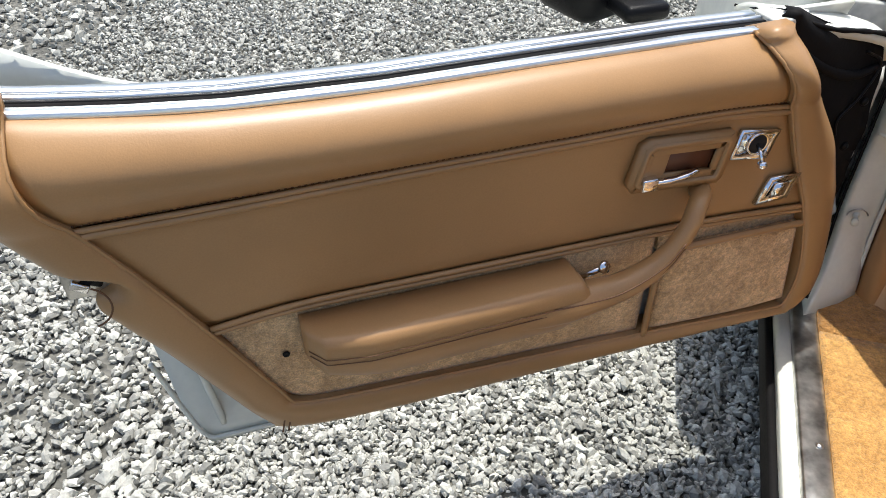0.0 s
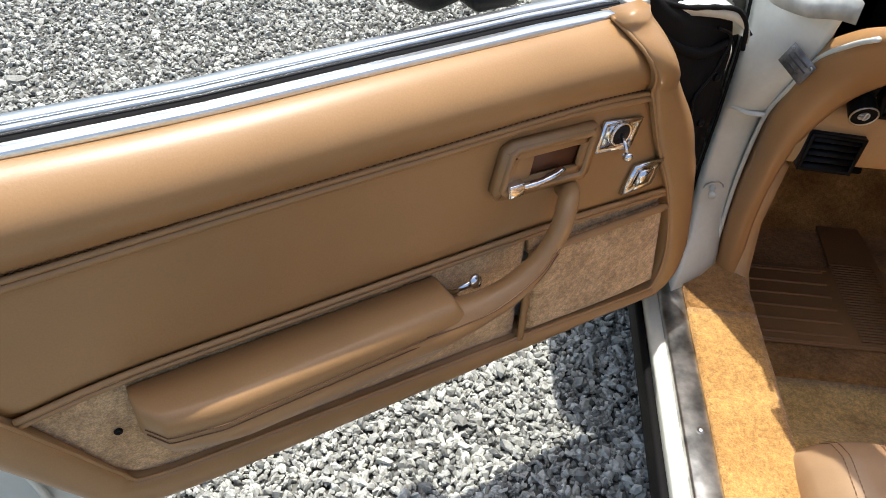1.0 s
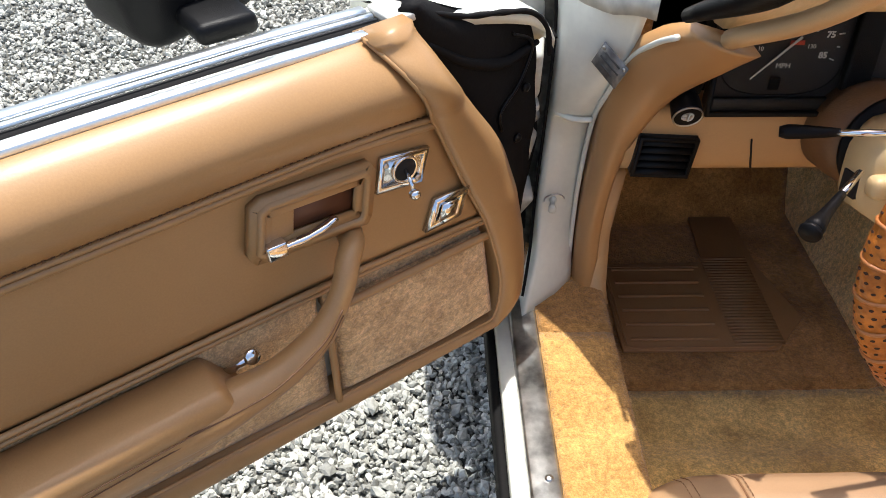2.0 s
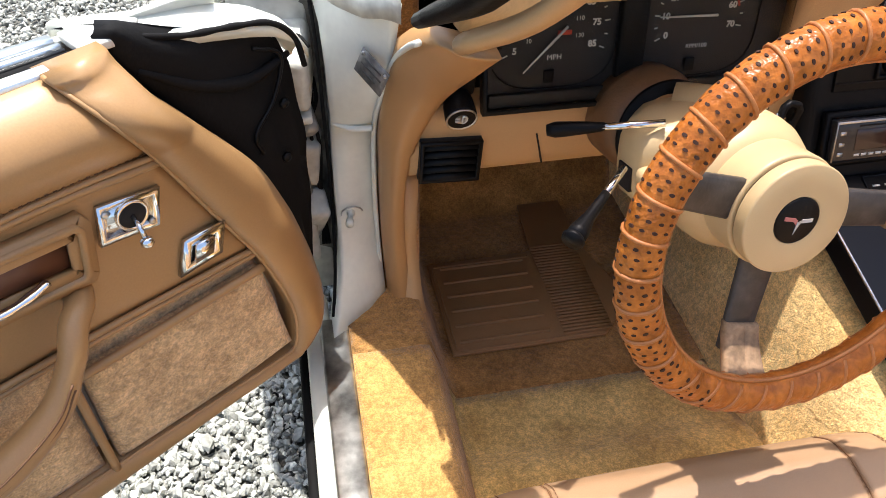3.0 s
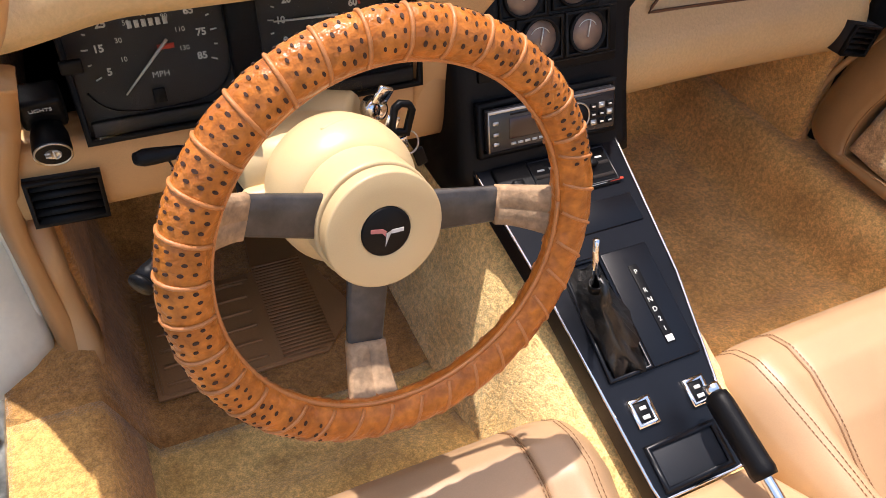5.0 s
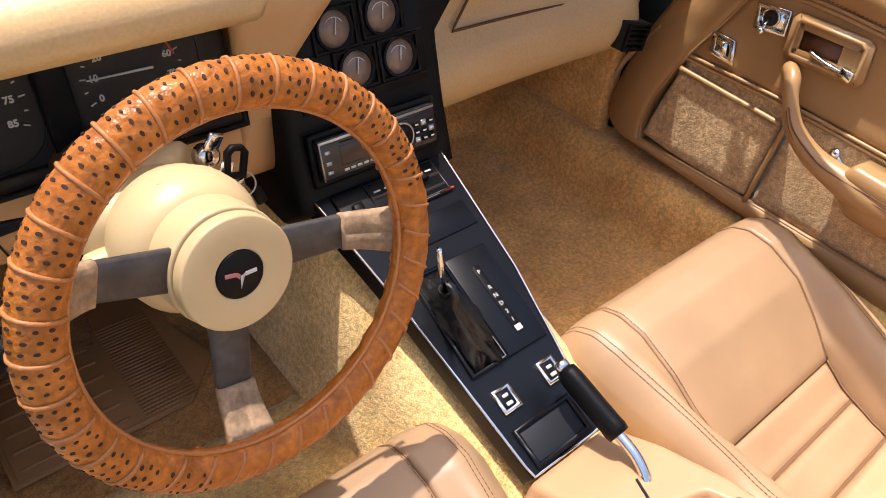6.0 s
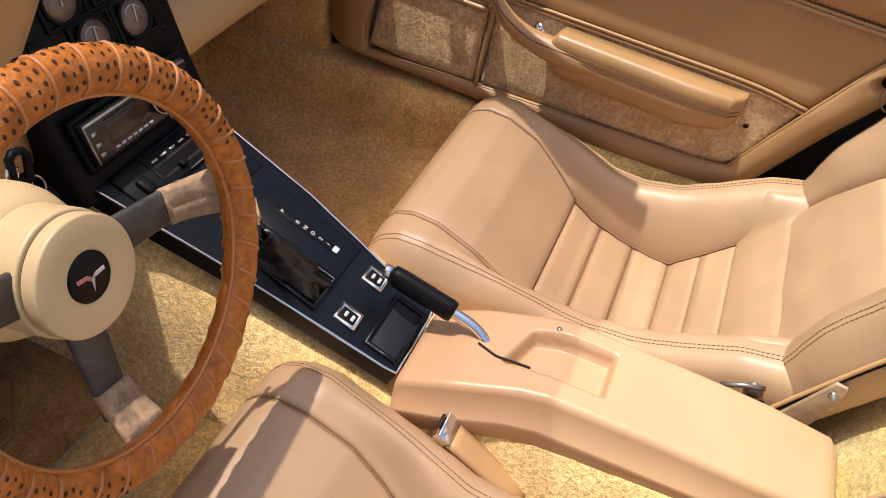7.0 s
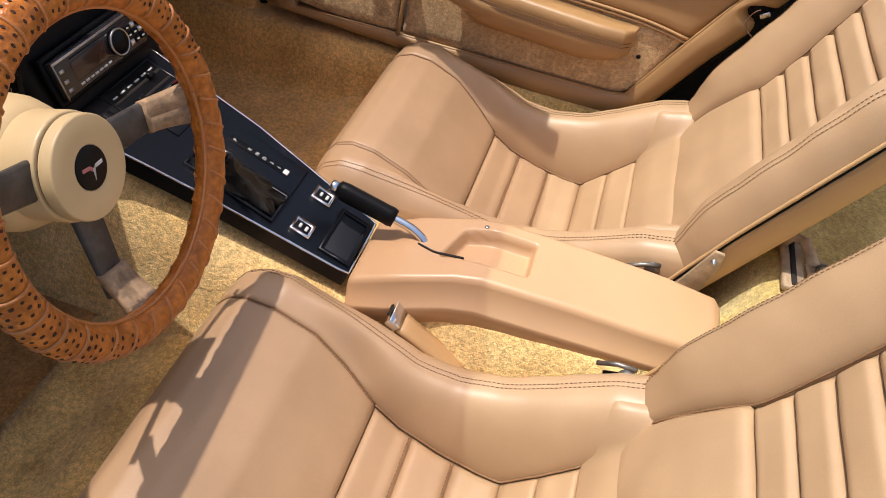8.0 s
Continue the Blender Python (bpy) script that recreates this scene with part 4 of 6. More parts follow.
def dashboard():
    d = thing("dashboard", "tan vinyl dashboard with dark gauges, padded top and air vents", "dashboard")
    # padded top across the car, rolling over to the front
    pad = [tuple(v) for v in catmull([(0.62, 0.855), (0.45, 0.880), (0.30, 0.890), (0.215, 0.885), (0.184, 0.872), (0.170, 0.853), (0.175, 0.832), (0.203, 0.824), (0.26, 0.828), (0.60, 0.80)], 40)]
    part("top_pad", prism(-0.585, 0.612, pad, 110, lambda x: 0.12 * smoothstep(-0.185, -0.145, x) * (1 - smoothstep(0.10, 0.135, x)) - 0.006 * smoothstep(0.10, 0.2, x) - 0.035 * smoothstep(-0.46, -0.57, x)), DASH_TAN, d)
    # driver's lower panel
    low = [tuple(v) for v in catmull([(0.30, 0.672), (0.277, 0.668), (0.272, 0.640), (0.272, 0.600), (0.278, 0.580), (0.292, 0.574), (0.33, 0.576), (0.34, 0.66)], 30)]
    part("lower_panel", prism(-0.608, -0.13, low, 16), LOWER_TAN, d)
    part("panel_split", moved(box((-0.001, -0.0012, -0.022), (0.001, 0.0012, 0.022), 0), Matrix.Translation((-0.453, 0.2715, 0.606)) @ pose(0, 0, 0, 0, -14, 0)), HOLE, d)
    # knee bulge of the passenger side with the glove box
    right = [tuple(v) for v in catmull([(0.36, 0.845), (0.315, 0.80), (0.305, 0.74), (0.300, 0.69), (0.283, 0.660), (0.262, 0.634), (0.254, 0.600), (0.266, 0.564), (0.300, 0.542), (0.36, 0.546), (0.42, 0.60)], 40)]
    part("passenger_panel", prism(0.112, 0.606, right, 24, lambda x: 0.03 + 0.01 * math.sin((x - 0.1) * 6)), DASH_TAN, d)
    part("glovebox_groove", tube([(x, y + 0.030 + 0.01 * math.sin((x - 0.1) * 6), z) for x, y, z in line([(0.575, 0.286, 0.655), (0.19, 0.286, 0.672), (0.245, 0.304, 0.72), (0.275, 0.302, 0.79)], 50)], 0.0022, 6), SEAM, d)
    # wrap-round end beside the hinge pillar
    outer = catmull([(-0.636, 0.306, 0.345), (-0.640, 0.314, 0.46), (-0.640, 0.302, 0.565), (-0.638, 0.288, 0.65), (-0.627, 0.262, 0.73), (-0.614, 0.195, 0.79), (-0.603, 0.140, 0.822)], 40)
    inner = catmull([(-0.604, 0.290, 0.345), (-0.612, 0.292, 0.46), (-0.612, 0.278, 0.565), (-0.600, 0.268, 0.63), (-0.578, 0.240, 0.70), (-0.560, 0.165, 0.775), (-0.552, 0.125, 0.812)], 40)
    rows = []
    for a, b in zip(outer, inner):
        row = [Vector(a) * (1 - q) + Vector(b) * q + Vector((-0.2, -1, 0.15)) * 0.012 * math.sin(math.pi * q) for q in np.linspace(0, 1, 10)]
        rows.append(row + [Vector(b) + Vector((0, 0.035, 0)), Vector(a) + Vector((0, 0.035, 0))])
    part("end_trim", skin(rows, closed=True), END_TAN, d)
    # instrument cluster
    part("cluster_box", box((-0.532, 0.318, 0.655), (-0.135, 0.38, 0.83), 0.004), BLACK, d)
    cl = holder("cluster", d, pose(-0.33, 0.285, 0.742, 80, 0, 0), box((-0.196, -0.078, -0.012), (0.158, 0.083, -0.002), 0), DIAL, "dark instrument cluster behind a clear lens", False)
    part("bezel", frame_plate([(-0.198, -0.080), (0.160, -0.080), (0.160, 0.085), (-0.198, 0.085)], 0.005, 0.012), BLACK, cl)
    for cx, cy, speed in ((-0.117, 0.006, True), (0.050, 0.006, False)):
        n, sweep, begin = (9, 227, 205) if speed else (8, 215, 203)
        far = 1.0 if speed else 0.84
        for k in range(n * 2 - 1):
            a = radians(begin - sweep * k / (n * 2 - 2))
            half = 0.0032 if k % 2 == 0 else 0.0018
            part("tick", moved(box((-half, -0.0007, -0.0022), (half, 0.0007, -0.0012), 0), Matrix.Translation((cx + 0.060 * far * math.cos(a), cy + 0.060 * far * math.sin(a), 0)) @ pose(0, 0, 0, 0, 0, math.degrees(a))), MARK, cl)
        for k in range(n):
            a = radians(begin - sweep * k / (n - 1))
            writing(str(5 + 10 * k if speed else 10 * k), 0.0098, MARK, "numeral", cl, Matrix.Translation((cx + 0.048 * far * math.cos(a), cy + 0.048 * far * math.sin(a), -0.0016)), bold=0.00035)
        if speed:
            for k, s in enumerate(("10", "30", "50", "70", "90", "110", "130")):
                a = radians(200 - 215 * k / 6)
                writing(s, 0.0068, MARK, "numeral", cl, Matrix.Translation((cx + 0.030 * math.cos(a), cy + 0.030 * math.sin(a), -0.0016)))
            for q in range(6):
                part("odometer_digit", box((cx - 0.018 + 0.0065 * q, cy + 0.018, -0.0022), (cx - 0.0138 + 0.0065 * q, cy + 0.025, -0.0012), 0), MARK, cl)
            part("warning_light", box((cx + 0.004, cy - 0.006, -0.0022), (cx + 0.020, cy - 0.001, -0.0012), 0), RED, cl)
            part("needle", tube([(cx - 0.034, cy - 0.044, 0.002), (cx + 0.014, cy + 0.004, 0.002)], [0.0009, 0.0017], 6), MARK, cl)
        else:
            part("red_line", tube([(cx + 0.047 * math.cos(a), cy + 0.047 * math.sin(a), -0.0012) for a in np.linspace(radians(66), radians(14), 14)], 0.0013, 5), RED, cl)
            part("needle", tube([(cx - 0.048, cy + 0.006, 0.002), (cx + 0.020, cy + 0.004, 0.002)], [0.0009, 0.0016], 6), MARK, cl)
        writing("MPH" if speed else "RPM/100", 0.0085 if speed else 0.0070, MARK, "caption", cl, Matrix.Translation((cx + 0.002, cy - 0.030, -0.0016)))
        part("dial_rim", tube([(cx + 0.072 * math.copysign(abs(math.cos(a)) ** 0.62, math.cos(a)), cy + 0.064 * math.copysign(abs(math.sin(a)) ** 0.62, math.sin(a)), -0.001) for a in np.linspace(radians(-155), radians(40), 50)], 0.0009, 5), BLACK_SATIN, cl)
        part("pointer_post", box((cx - 0.010, cy - 0.058, -0.0015), (cx + 0.002, cy - 0.043, 0.0010), 0.001), BLACK, cl)
    part("centre_post", box((-0.046, -0.076, -0.003), (-0.014, 0.080, 0.010), 0.004), BLACK, cl)
    part("dial_step", box((-0.19, -0.076, -0.003), (0.152, -0.060, 0.005), 0.002), DIAL, cl)
    part("lens", box((-0.19, -0.072, 0.016), (0.152, 0.077, 0.0175), 0), LENS, cl)
    # headlamp switch
    kn = holder("light_switch", d, pose(-0.557, 0.272, 0.696, 90, 0, 0) @ pose(0, 0, 0, 20, 0, 0), box((-0.020, -0.006, -0.02), (0.020, 0.034, 0.008), 0.005), BLACK)
    part("knob", moved(lathe([(0.0135, 0.0), (0.0165, 0.012), (0.0175, 0.030), (0.0165, 0.034), (0.0140, 0.0345), (0.0005, 0.0335)], 32), Matrix.Translation((0, -0.004, 0.004))), BLACK, kn)
    part("knob_ring", moved(lathe([(0.0168, 0.0332), (0.0172, 0.0350), (0.0156, 0.0354), (0.0152, 0.0340)], 32), Matrix.Translation((0, -0.004, 0.004))), STEEL, kn)
    part("lamp_symbol", joined(tube([(0.005 * math.cos(a) + 0.001, -0.004 + 0.006 * math.sin(a), 0.039) for a in np.linspace(-1.57, 1.57, 12)], 0.0009, 5), tube([(0.001, -0.010, 0.039), (0.001, 0.002, 0.039)], 0.0009, 5), tube([(-0.007, -0.001, 0.039), (-0.002, -0.001, 0.039)], 0.0008, 5), tube([(-0.007, -0.006, 0.039), (-0.002, -0.006, 0.039)], 0.0008, 5)), MARK, kn)
    writing("LIGHTS", 0.0062, MARK, "caption", kn, Matrix.Translation((0, 0.024, 0.0084)))
    part("dimmer_tab", box((0.026, 0.052, 0.004), (0.046, 0.066, 0.010), 0.002), BLACK, d).matrix_local = pose(-0.557, 0.272, 0.690, 90, 0, 0)
    # air vents with slats
    for at, wide, tall, turn, n in (((-0.562, 0.2660, 0.606), 0.072, 0.056, -3, 5), ((0.590, 0.274, 0.589), 0.064, 0.050, -12, 5)):
        v = holder("air_vent", d, pose(*at, 90, 0, 0) @ pose(0, 0, 0, 0, 0, turn), box((-wide / 2, -tall / 2, -0.03), (wide / 2, tall / 2, -0.002), 0), HOLE)
        part("vent_frame", frame_plate([(-wide / 2, -tall / 2), (wide / 2, -tall / 2), (wide / 2, tall / 2), (-wide / 2, tall / 2)], 0.004, 0.006), BLACK, v)
        for k in range(n):
            y = -tall / 2 + (k + 0.7) * tall / (n + 0.4)
            part("slat", moved(box((-wide / 2 + 0.003, -0.0008, -0.006), (wide / 2 - 0.003, 0.0008, 0.006), 0), Matrix.Translation((0, y, 0.0)) @ pose(0, 0, 0, 35, 0, 0)), BLACK, v)
    # tan cheek between the cluster and the centre stack
    rows = [[(x, y + 0.004 * math.sin(math.pi * q), z) for q, x in zip(np.linspace(0, 1, 7), np.linspace(-0.176 + 0.10 * max(0, z - 0.80), -0.120 + 0.80 * max(0, z - 0.71), 7))] for y, z in ((0.272, 0.600), (0.270, 0.66), (0.266, 0.72), (0.262, 0.78), (0.255, 0.83))]
    part("centre_cheek", slab(rows, (0, 0.03, 0)), LOWER_TAN, d)
    return d


dashboard()


# ---- centre stack and console ----
SLOPE = math.degrees(math.atan(0.4))


def console():
    c = thing("centre_console", "black centre console with gauges, shifter plate and switches", "console")
    # gauge stack, leaning forward
    prof = [tuple(v) for v in line([(0.205, 0.545), (0.236, 0.62), (0.262, 0.70), (0.285, 0.79), (0.32, 0.86), (0.42, 0.86), (0.42, 0.50), (0.25, 0.50)], 60)]
    rows = []
    for x, k in ((-0.135, 0.012), (-0.128, 0.002), (-0.118, 0.0), (0.100, 0.0), (0.110, 0.002), (0.117, 0.012)):
        rows.append([(x + 0.85 * max(0, z - 0.715) * (1.0 if x < 0 else 1.15 if x > 0.09 else 1.0), y + k, z) for y, z in prof])
    part("gauge_pod", skin(rows, closed=True), BLACK, c)
    m = pose(-0.005, 0.222, 0.585, 90, 0, 0) @ pose(0, 0, 0, -17.5, 0, 0)
    st = holder("gauge_panel", c, m, box((-0.100, 0.080, -0.006), (0.092, 0.205, 0.0005), 0.001), BLACK)
    for gx, gy in ((-0.040, 0.172), (0.030, 0.176), (-0.018, 0.119), (0.048, 0.119)):
        part("gauge_surround", moved(frame_plate([(-0.032, -0.0265), (0.032, -0.0265), (0.032, 0.0265), (-0.032, 0.0265)], 0.004, 0.004), Matrix.Translation((gx, gy, 0.001))), BLACK, st)
        part("gauge_ring", moved(lathe([(0.0262, 0.000), (0.0262, 0.006), (0.0235, 0.007), (0.0225, 0.001), (0.001, 0.0008)], 30), Matrix.Translation((gx, gy, 0.0))), BLACK, st)
        # dial colour lightened to brown for the reflection in its lens
        part("gauge_face", moved(lathe([(0.0225, 0.001), (0.022, 0.0022), (0.0005, 0.0022)], 26), Matrix.Translation((gx, gy, 0.0))), shader("gauge_dial_reflection", (0.20, 0.135, 0.10), 0.3, stain=0.25, stain_scale=60), st)
        part("gauge_needle", moved(tube([(0.0, -0.006, 0.0042), (0.004, 0.013, 0.0042)], [0.0011, 0.0007], 5), Matrix.Translation((gx, gy, 0.0))), MARK, st)
        part("gauge_scale", moved(tube([(0.014 * math.cos(a), 0.014 * math.sin(a), 0.0028) for a in np.linspace(0.5, 2.6, 12)], 0.0006, 4), Matrix.Translation((gx, gy, 0))), MARK, st)
    for gy in (0.090, 0.1465):
        part("panel_groove", tube([(-0.098, gy, 0.001), (0.09, gy, 0.001)], 0.0012, 5), HOLE, st)
    # radio
    r = holder("radio", c, m @ Matrix.Translation((-0.010, 0.024, 0.0)), box((-0.091, -0.026, 0.0), (0.091, 0.027, 0.019), 0.003), shader("radio_face", (0.02, 0.02, 0.023), 0.22), "black car radio with silver trim")
    part("radio_frame", frame_plate([(-0.098, -0.034), (0.098, -0.034), (0.098, 0.034), (-0.098, 0.034)], 0.006, 0.010), BLACK, r)
    part("slot_trim", box((-0.089, 0.0222, 0.0185), (0.089, 0.0258, 0.0208), 0.001), STEEL, r)
    part("side_trim", box((-0.0905, -0.025, 0.0185), (-0.0885, 0.0258, 0.0206), 0.0006, 1), STEEL, r)
    part("disc_slot", box((-0.060, 0.0175, 0.0186), (0.070, 0.0195, 0.0194), 0), HOLE, r)
    part("display", box((-0.062, -0.012, 0.0185), (0.010, 0.014, 0.0200), 0.001), shader("radio_display", (0.035, 0.018, 0.016), 0.15), r)
    part("volume_knob", moved(lathe([(0.0185, 0.018), (0.0185, 0.024), (0.0165, 0.0255), (0.0145, 0.0255), (0.0135, 0.028), (0.0005, 0.029)], 30), Matrix.Translation((0.030, -0.001, 0))), BLACK, r)
    part("knob_ring", moved(lathe([(0.0186, 0.022), (0.0190, 0.0255), (0.0168, 0.0262), (0.0164, 0.0240)], 30), Matrix.Translation((0.030, -0.001, 0))), STEEL, r)
    for i in range(3):
        for j in range(3):
            part("button", box((0.053 + 0.012 * i, -0.018 + 0.0105 * j, 0.0185), (0.062 + 0.012 * i, -0.0105 + 0.0105 * j, 0.0212), 0.0008, 1), STEEL if (i + j) % 3 == 0 else BLACK, r)
            part("button_print", box((0.055 + 0.012 * i, -0.0155 + 0.0105 * j, 0.0211), (0.060 + 0.012 * i, -0.0135 + 0.0105 * j, 0.0216), 0), MARK, r)
    for i in range(7):
        part("preset_print", box((-0.060 + 0.0098 * i, -0.0195, 0.0186), (-0.0530 + 0.0098 * i, -0.0165, 0.0196), 0), MARK, r)
    for i, y in enumerate((-0.018, -0.006, 0.008)):
        part("side_button", box((-0.084, y, 0.0185), (-0.076, y + 0.005, 0.0205), 0.0008, 1), STEEL, r)
    # sloping console top with its bright edge, in its own plane
    L = 1 / math.cos(radians(SLOPE))
    out = [(-0.122, 0.222 * L), (-0.098, 0.03 * L), (-0.083, -0.184 * L), (0.036, -0.184 * L), (0.077, 0.03 * L), (0.093, 0.222 * L)]
    p = holder("console_top", c, pose(0, 0, 0.475, 0, 0, 0) @ pose(0, 0, 0, SLOPE, 0, 0), moved(plate(out, 0.030, 0.002), Matrix.Translation((0, 0, -0.030))), BLACK_SATIN, "", False)
    edge = [(-0.118, 0.215 * L), (-0.0965, 0.03 * L), (-0.0815, -0.182 * L), (0.0345, -0.182 * L), (0.0755, 0.03 * L), (0.091, 0.215 * L)]
    part("edge_trim", tube([(x, y, 0.0008) for x, y in line(edge, 60)], 0.0020, 6), CHROME, p)
    # heater controls
    part("heater_panel", box((-0.098, 0.166, -0.004), (0.066, 0.226, 0.004), 0.003), BLACK, p)
    part("heater_rim", moved(frame_plate([(-0.050, 0.170), (0.064, 0.170), (0.064, 0.222), (-0.050, 0.222)], 0.0015, 0.0058), Matrix()), BLACK_SATIN, p)
    part("heater_slot", box((-0.045, 0.196, 0.0036), (0.064, 0.201, 0.0046), 0), HOLE, p)
    part("heater_slot", box((-0.045, 0.178, 0.0036), (0.064, 0.183, 0.0046), 0), HOLE, p)
    part("lever", box((0.030, 0.194, 0.003), (0.042, 0.203, 0.013), 0.002), BLACK, p)
    part("lever", box((-0.020, 0.176, 0.003), (-0.008, 0.185, 0.013), 0.002), BLACK, p)
    part("fan_lever", box((-0.082, 0.176, 0.003), (-0.066, 0.200, 0.012), 0.003), BLACK, p)
    for i in range(6):
        part("heater_print", box((-0.040 + 0.017 * i, 0.206, 0.0036), (-0.030 + 0.017 * i, 0.2085, 0.0046), 0), MARK, p)
    part("heater_red", box((0.050, 0.169, 0.0036), (0.070, 0.172, 0.0046), 0), RED, p)
    part("heater_light", box((-0.01, 0.169, 0.0036), (0.045, 0.1715, 0.0046), 0), MARK, p)
    # ash tray lid
    part("ash_lid", box((-0.030, 0.102 * L, -0.002), (0.070, 0.150, 0.0022), 0.0015), BLACK_SATIN, p)
    # shifter: raised plate with the gear letters, a gaiter and the lever
    part("shift_plate", moved(plate([(-0.016, -0.066), (0.051, -0.066), (0.053, 0.080), (-0.014, 0.080)], 0.0045, 0.0015), Matrix.Translation((0, 0, 0))), BLACK_SATIN, p)
    part("letter_strip", moved(plate([(0.0135, -0.046), (0.0255, -0.046), (0.0255, 0.056), (0.0135, 0.056)], 0.0014, 0.0004), Matrix.Translation((0, 0, 0.0042))), BLACK, p)
    for k, s in enumerate("PRND21"):
        writing(s, 0.0085, MARK, "letter", p, Matrix.Translation((0.0195, 0.046 - 0.0125 * k - (0.012 if k else 0), 0.0060)))
    part("strip_end", box((0.0145, -0.0445, 0.0052), (0.0245, -0.0365, 0.0064), 0.0004, 1), MARK, p)
    rows = []
    for i, (k, h) in enumerate(((1.0, 0.002), (0.96, 0.007), (0.80, 0.012), (0.72, 0.020), (0.50, 0.026), (0.44, 0.036), (0.26, 0.044), (0.2, 0.058), (0.16, 0.066))):
        ring = []
        for a in np.linspace(0, 2 * math.pi, 28, endpoint=False):
            cx, cy = math.cos(a), math.sin(a)
            sq = 1 / max(abs(cx), abs(cy)) ** 0.75
            wob = 1 + 0.16 * math.sin(6 * a + i * 1.9) * (0 if i in (0, 8) else 1)
            ring.append((-0.045 - 0.026 * (1 - k) ** 1.5 + 0.027 * k * cx * sq * wob, 0.004 + 0.034 * (1 - k) * (1 - k) + 0.066 * k * cy * sq * wob, h + 0.004 * math.sin(4 * a + i) * (0 if i == 0 else 1)))
        rows.append(ring)
    part("gaiter", skin(rows, closed=True), BOOT, p, "creased black leather gaiter")
    part("gaiter_frame", moved(frame_plate([(-0.076, -0.066), (-0.016, -0.066), (-0.014, 0.080), (-0.070, 0.080)], 0.004, 0.005), Matrix()), BLACK_SATIN, p)
    part("lever_rod", tube([(-0.068, 0.030, 0.052), (-0.080, 0.044, 0.092), (-0.091, 0.056, 0.132)], [0.0042, 0.0036, 0.0034], 10), CHROME, p)
    part("lever_collar", moved(lathe([(0.0085, -0.010), (0.0090, 0.002), (0.0075, 0.003), (0.0045, -0.002)], 18), pose(-0.070, 0.032, 0.060, -14, -14, 0)), BLACK, p)
    # window switches
    for sx in (-0.053, 0.022):
        part("switch_frame", moved(frame_plate([(-0.014, -0.016), (0.014, -0.016), (0.014, 0.016), (-0.014, 0.016)], 0.0045, 0.004), Matrix.Translation((sx, -0.106, 0.0))), CHROME, p)
        part("switch_rocker", box((sx - 0.0085, -0.1165, 0.0), (sx + 0.0085, -0.0955, 0.0035), 0.001), BLACK, p)
        part("rocker_print", box((sx - 0.0045, -0.1145, 0.003), (sx + 0.0045, -0.110, 0.0042), 0), MARK, p)
        part("rocker_print", box((sx - 0.0035, -0.104, 0.003), (sx + 0.0045, -0.100, 0.0042), 0), MARK, p)
    # coin tray
    part("tray_rim", moved(frame_plate([(-0.071, -0.192), (0.022, -0.192), (0.022, -0.140), (-0.072, -0.140)], 0.006, 0.004), Matrix()), BLACK_SATIN, p)
    part("tray_floor", box((-0.066, -0.187, -0.004), (0.016, -0.145, 0.0012), 0.001), shader("tray_mat", (0.014, 0.016, 0.020), 0.55, spec=0.25), p)
    return c


console()


def tunnel_console():
    t = thing("tunnel_console", "tan moulded plastic tunnel cover with an open tray", "console")
    ys = [-0.186, -0.25, -0.33, -0.37, -0.50, -0.62, -0.70, -0.712]
    sec = lambda y, col: float(np.interp(-y, [-v for v in ys], col))
    left, right = [-0.090, -0.082, -0.066, -0.060, -0.056, -0.053, -0.046, -0.040], [0.044, 0.058, 0.070, 0.074, 0.074, 0.074, 0.070, 0.062]
    tops, feet = [0.402, 0.426, 0.445, 0.449, 0.446, 0.439, 0.430, 0.420], [0.360, 0.376, 0.396, 0.400, 0.398, 0.396, 0.392, 0.390]

    def top_height(x, y):
        # open tray on the far half
        inside = float(smoothstep(-0.026, -0.019, x)) * float(smoothstep(0.048, 0.041, x + 0.25 * max(0.0, y + 0.36))) * float(smoothstep(-0.432, -0.424, y)) * float(smoothstep(-0.305, -0.318, y + 0.35 * x * (y > -0.36)))
        return sec(y, tops) - 0.026 * inside

    rows = []
    for y in np.r_[np.linspace(-0.186, -0.29, 12), np.linspace(-0.295, -0.44, 50), np.linspace(-0.46, -0.69, 12), np.linspace(-0.70, -0.712, 4)]:
        xl, xr, zt, zb = sec(y, left), sec(y, right), sec(y, tops), sec(y, feet)
        row = [(xl - 0.016, y, zb - 0.03), (xl - 0.014, y, zb - 0.004), (xl - 0.013, y, zb), (xl - 0.008, y, zb + 0.002), (xl - 0.002, y, zt - 0.009), (xl + 0.001, y, zt - 0.003), (xl + 0.006, y, zt)]
        row += [(x, y, top_height(x, y)) for x in np.linspace(xl + 0.010, xr - 0.010, 36)]
        row += [(xr - 0.006, y, zt), (xr - 0.001, y, zt - 0.003), (xr + 0.002, y, zt - 0.009), (xr + 0.010, y, zb), (xr + 0.014, y, zb - 0.03)]
        rows.append(row)
    part("cover", skin(rows, closed=True), CONSOLE_TAN, t)
    part("brake_slot", tube([(x, y, sec(y, tops) + 0.0004) for x, y in line([(-0.006, -0.262), (-0.020, -0.29), (-0.025, -0.335)], 14)], 0.0019, 6), HOLE, t)
    part("tray_screw", moved(lathe([(0.004, 0), (0.003, 0.0015), (0.001, 0.002)], 12), Matrix.Translation((0.052, -0.35, 0.447))), STEEL, t)
    return t


tunnel_console()


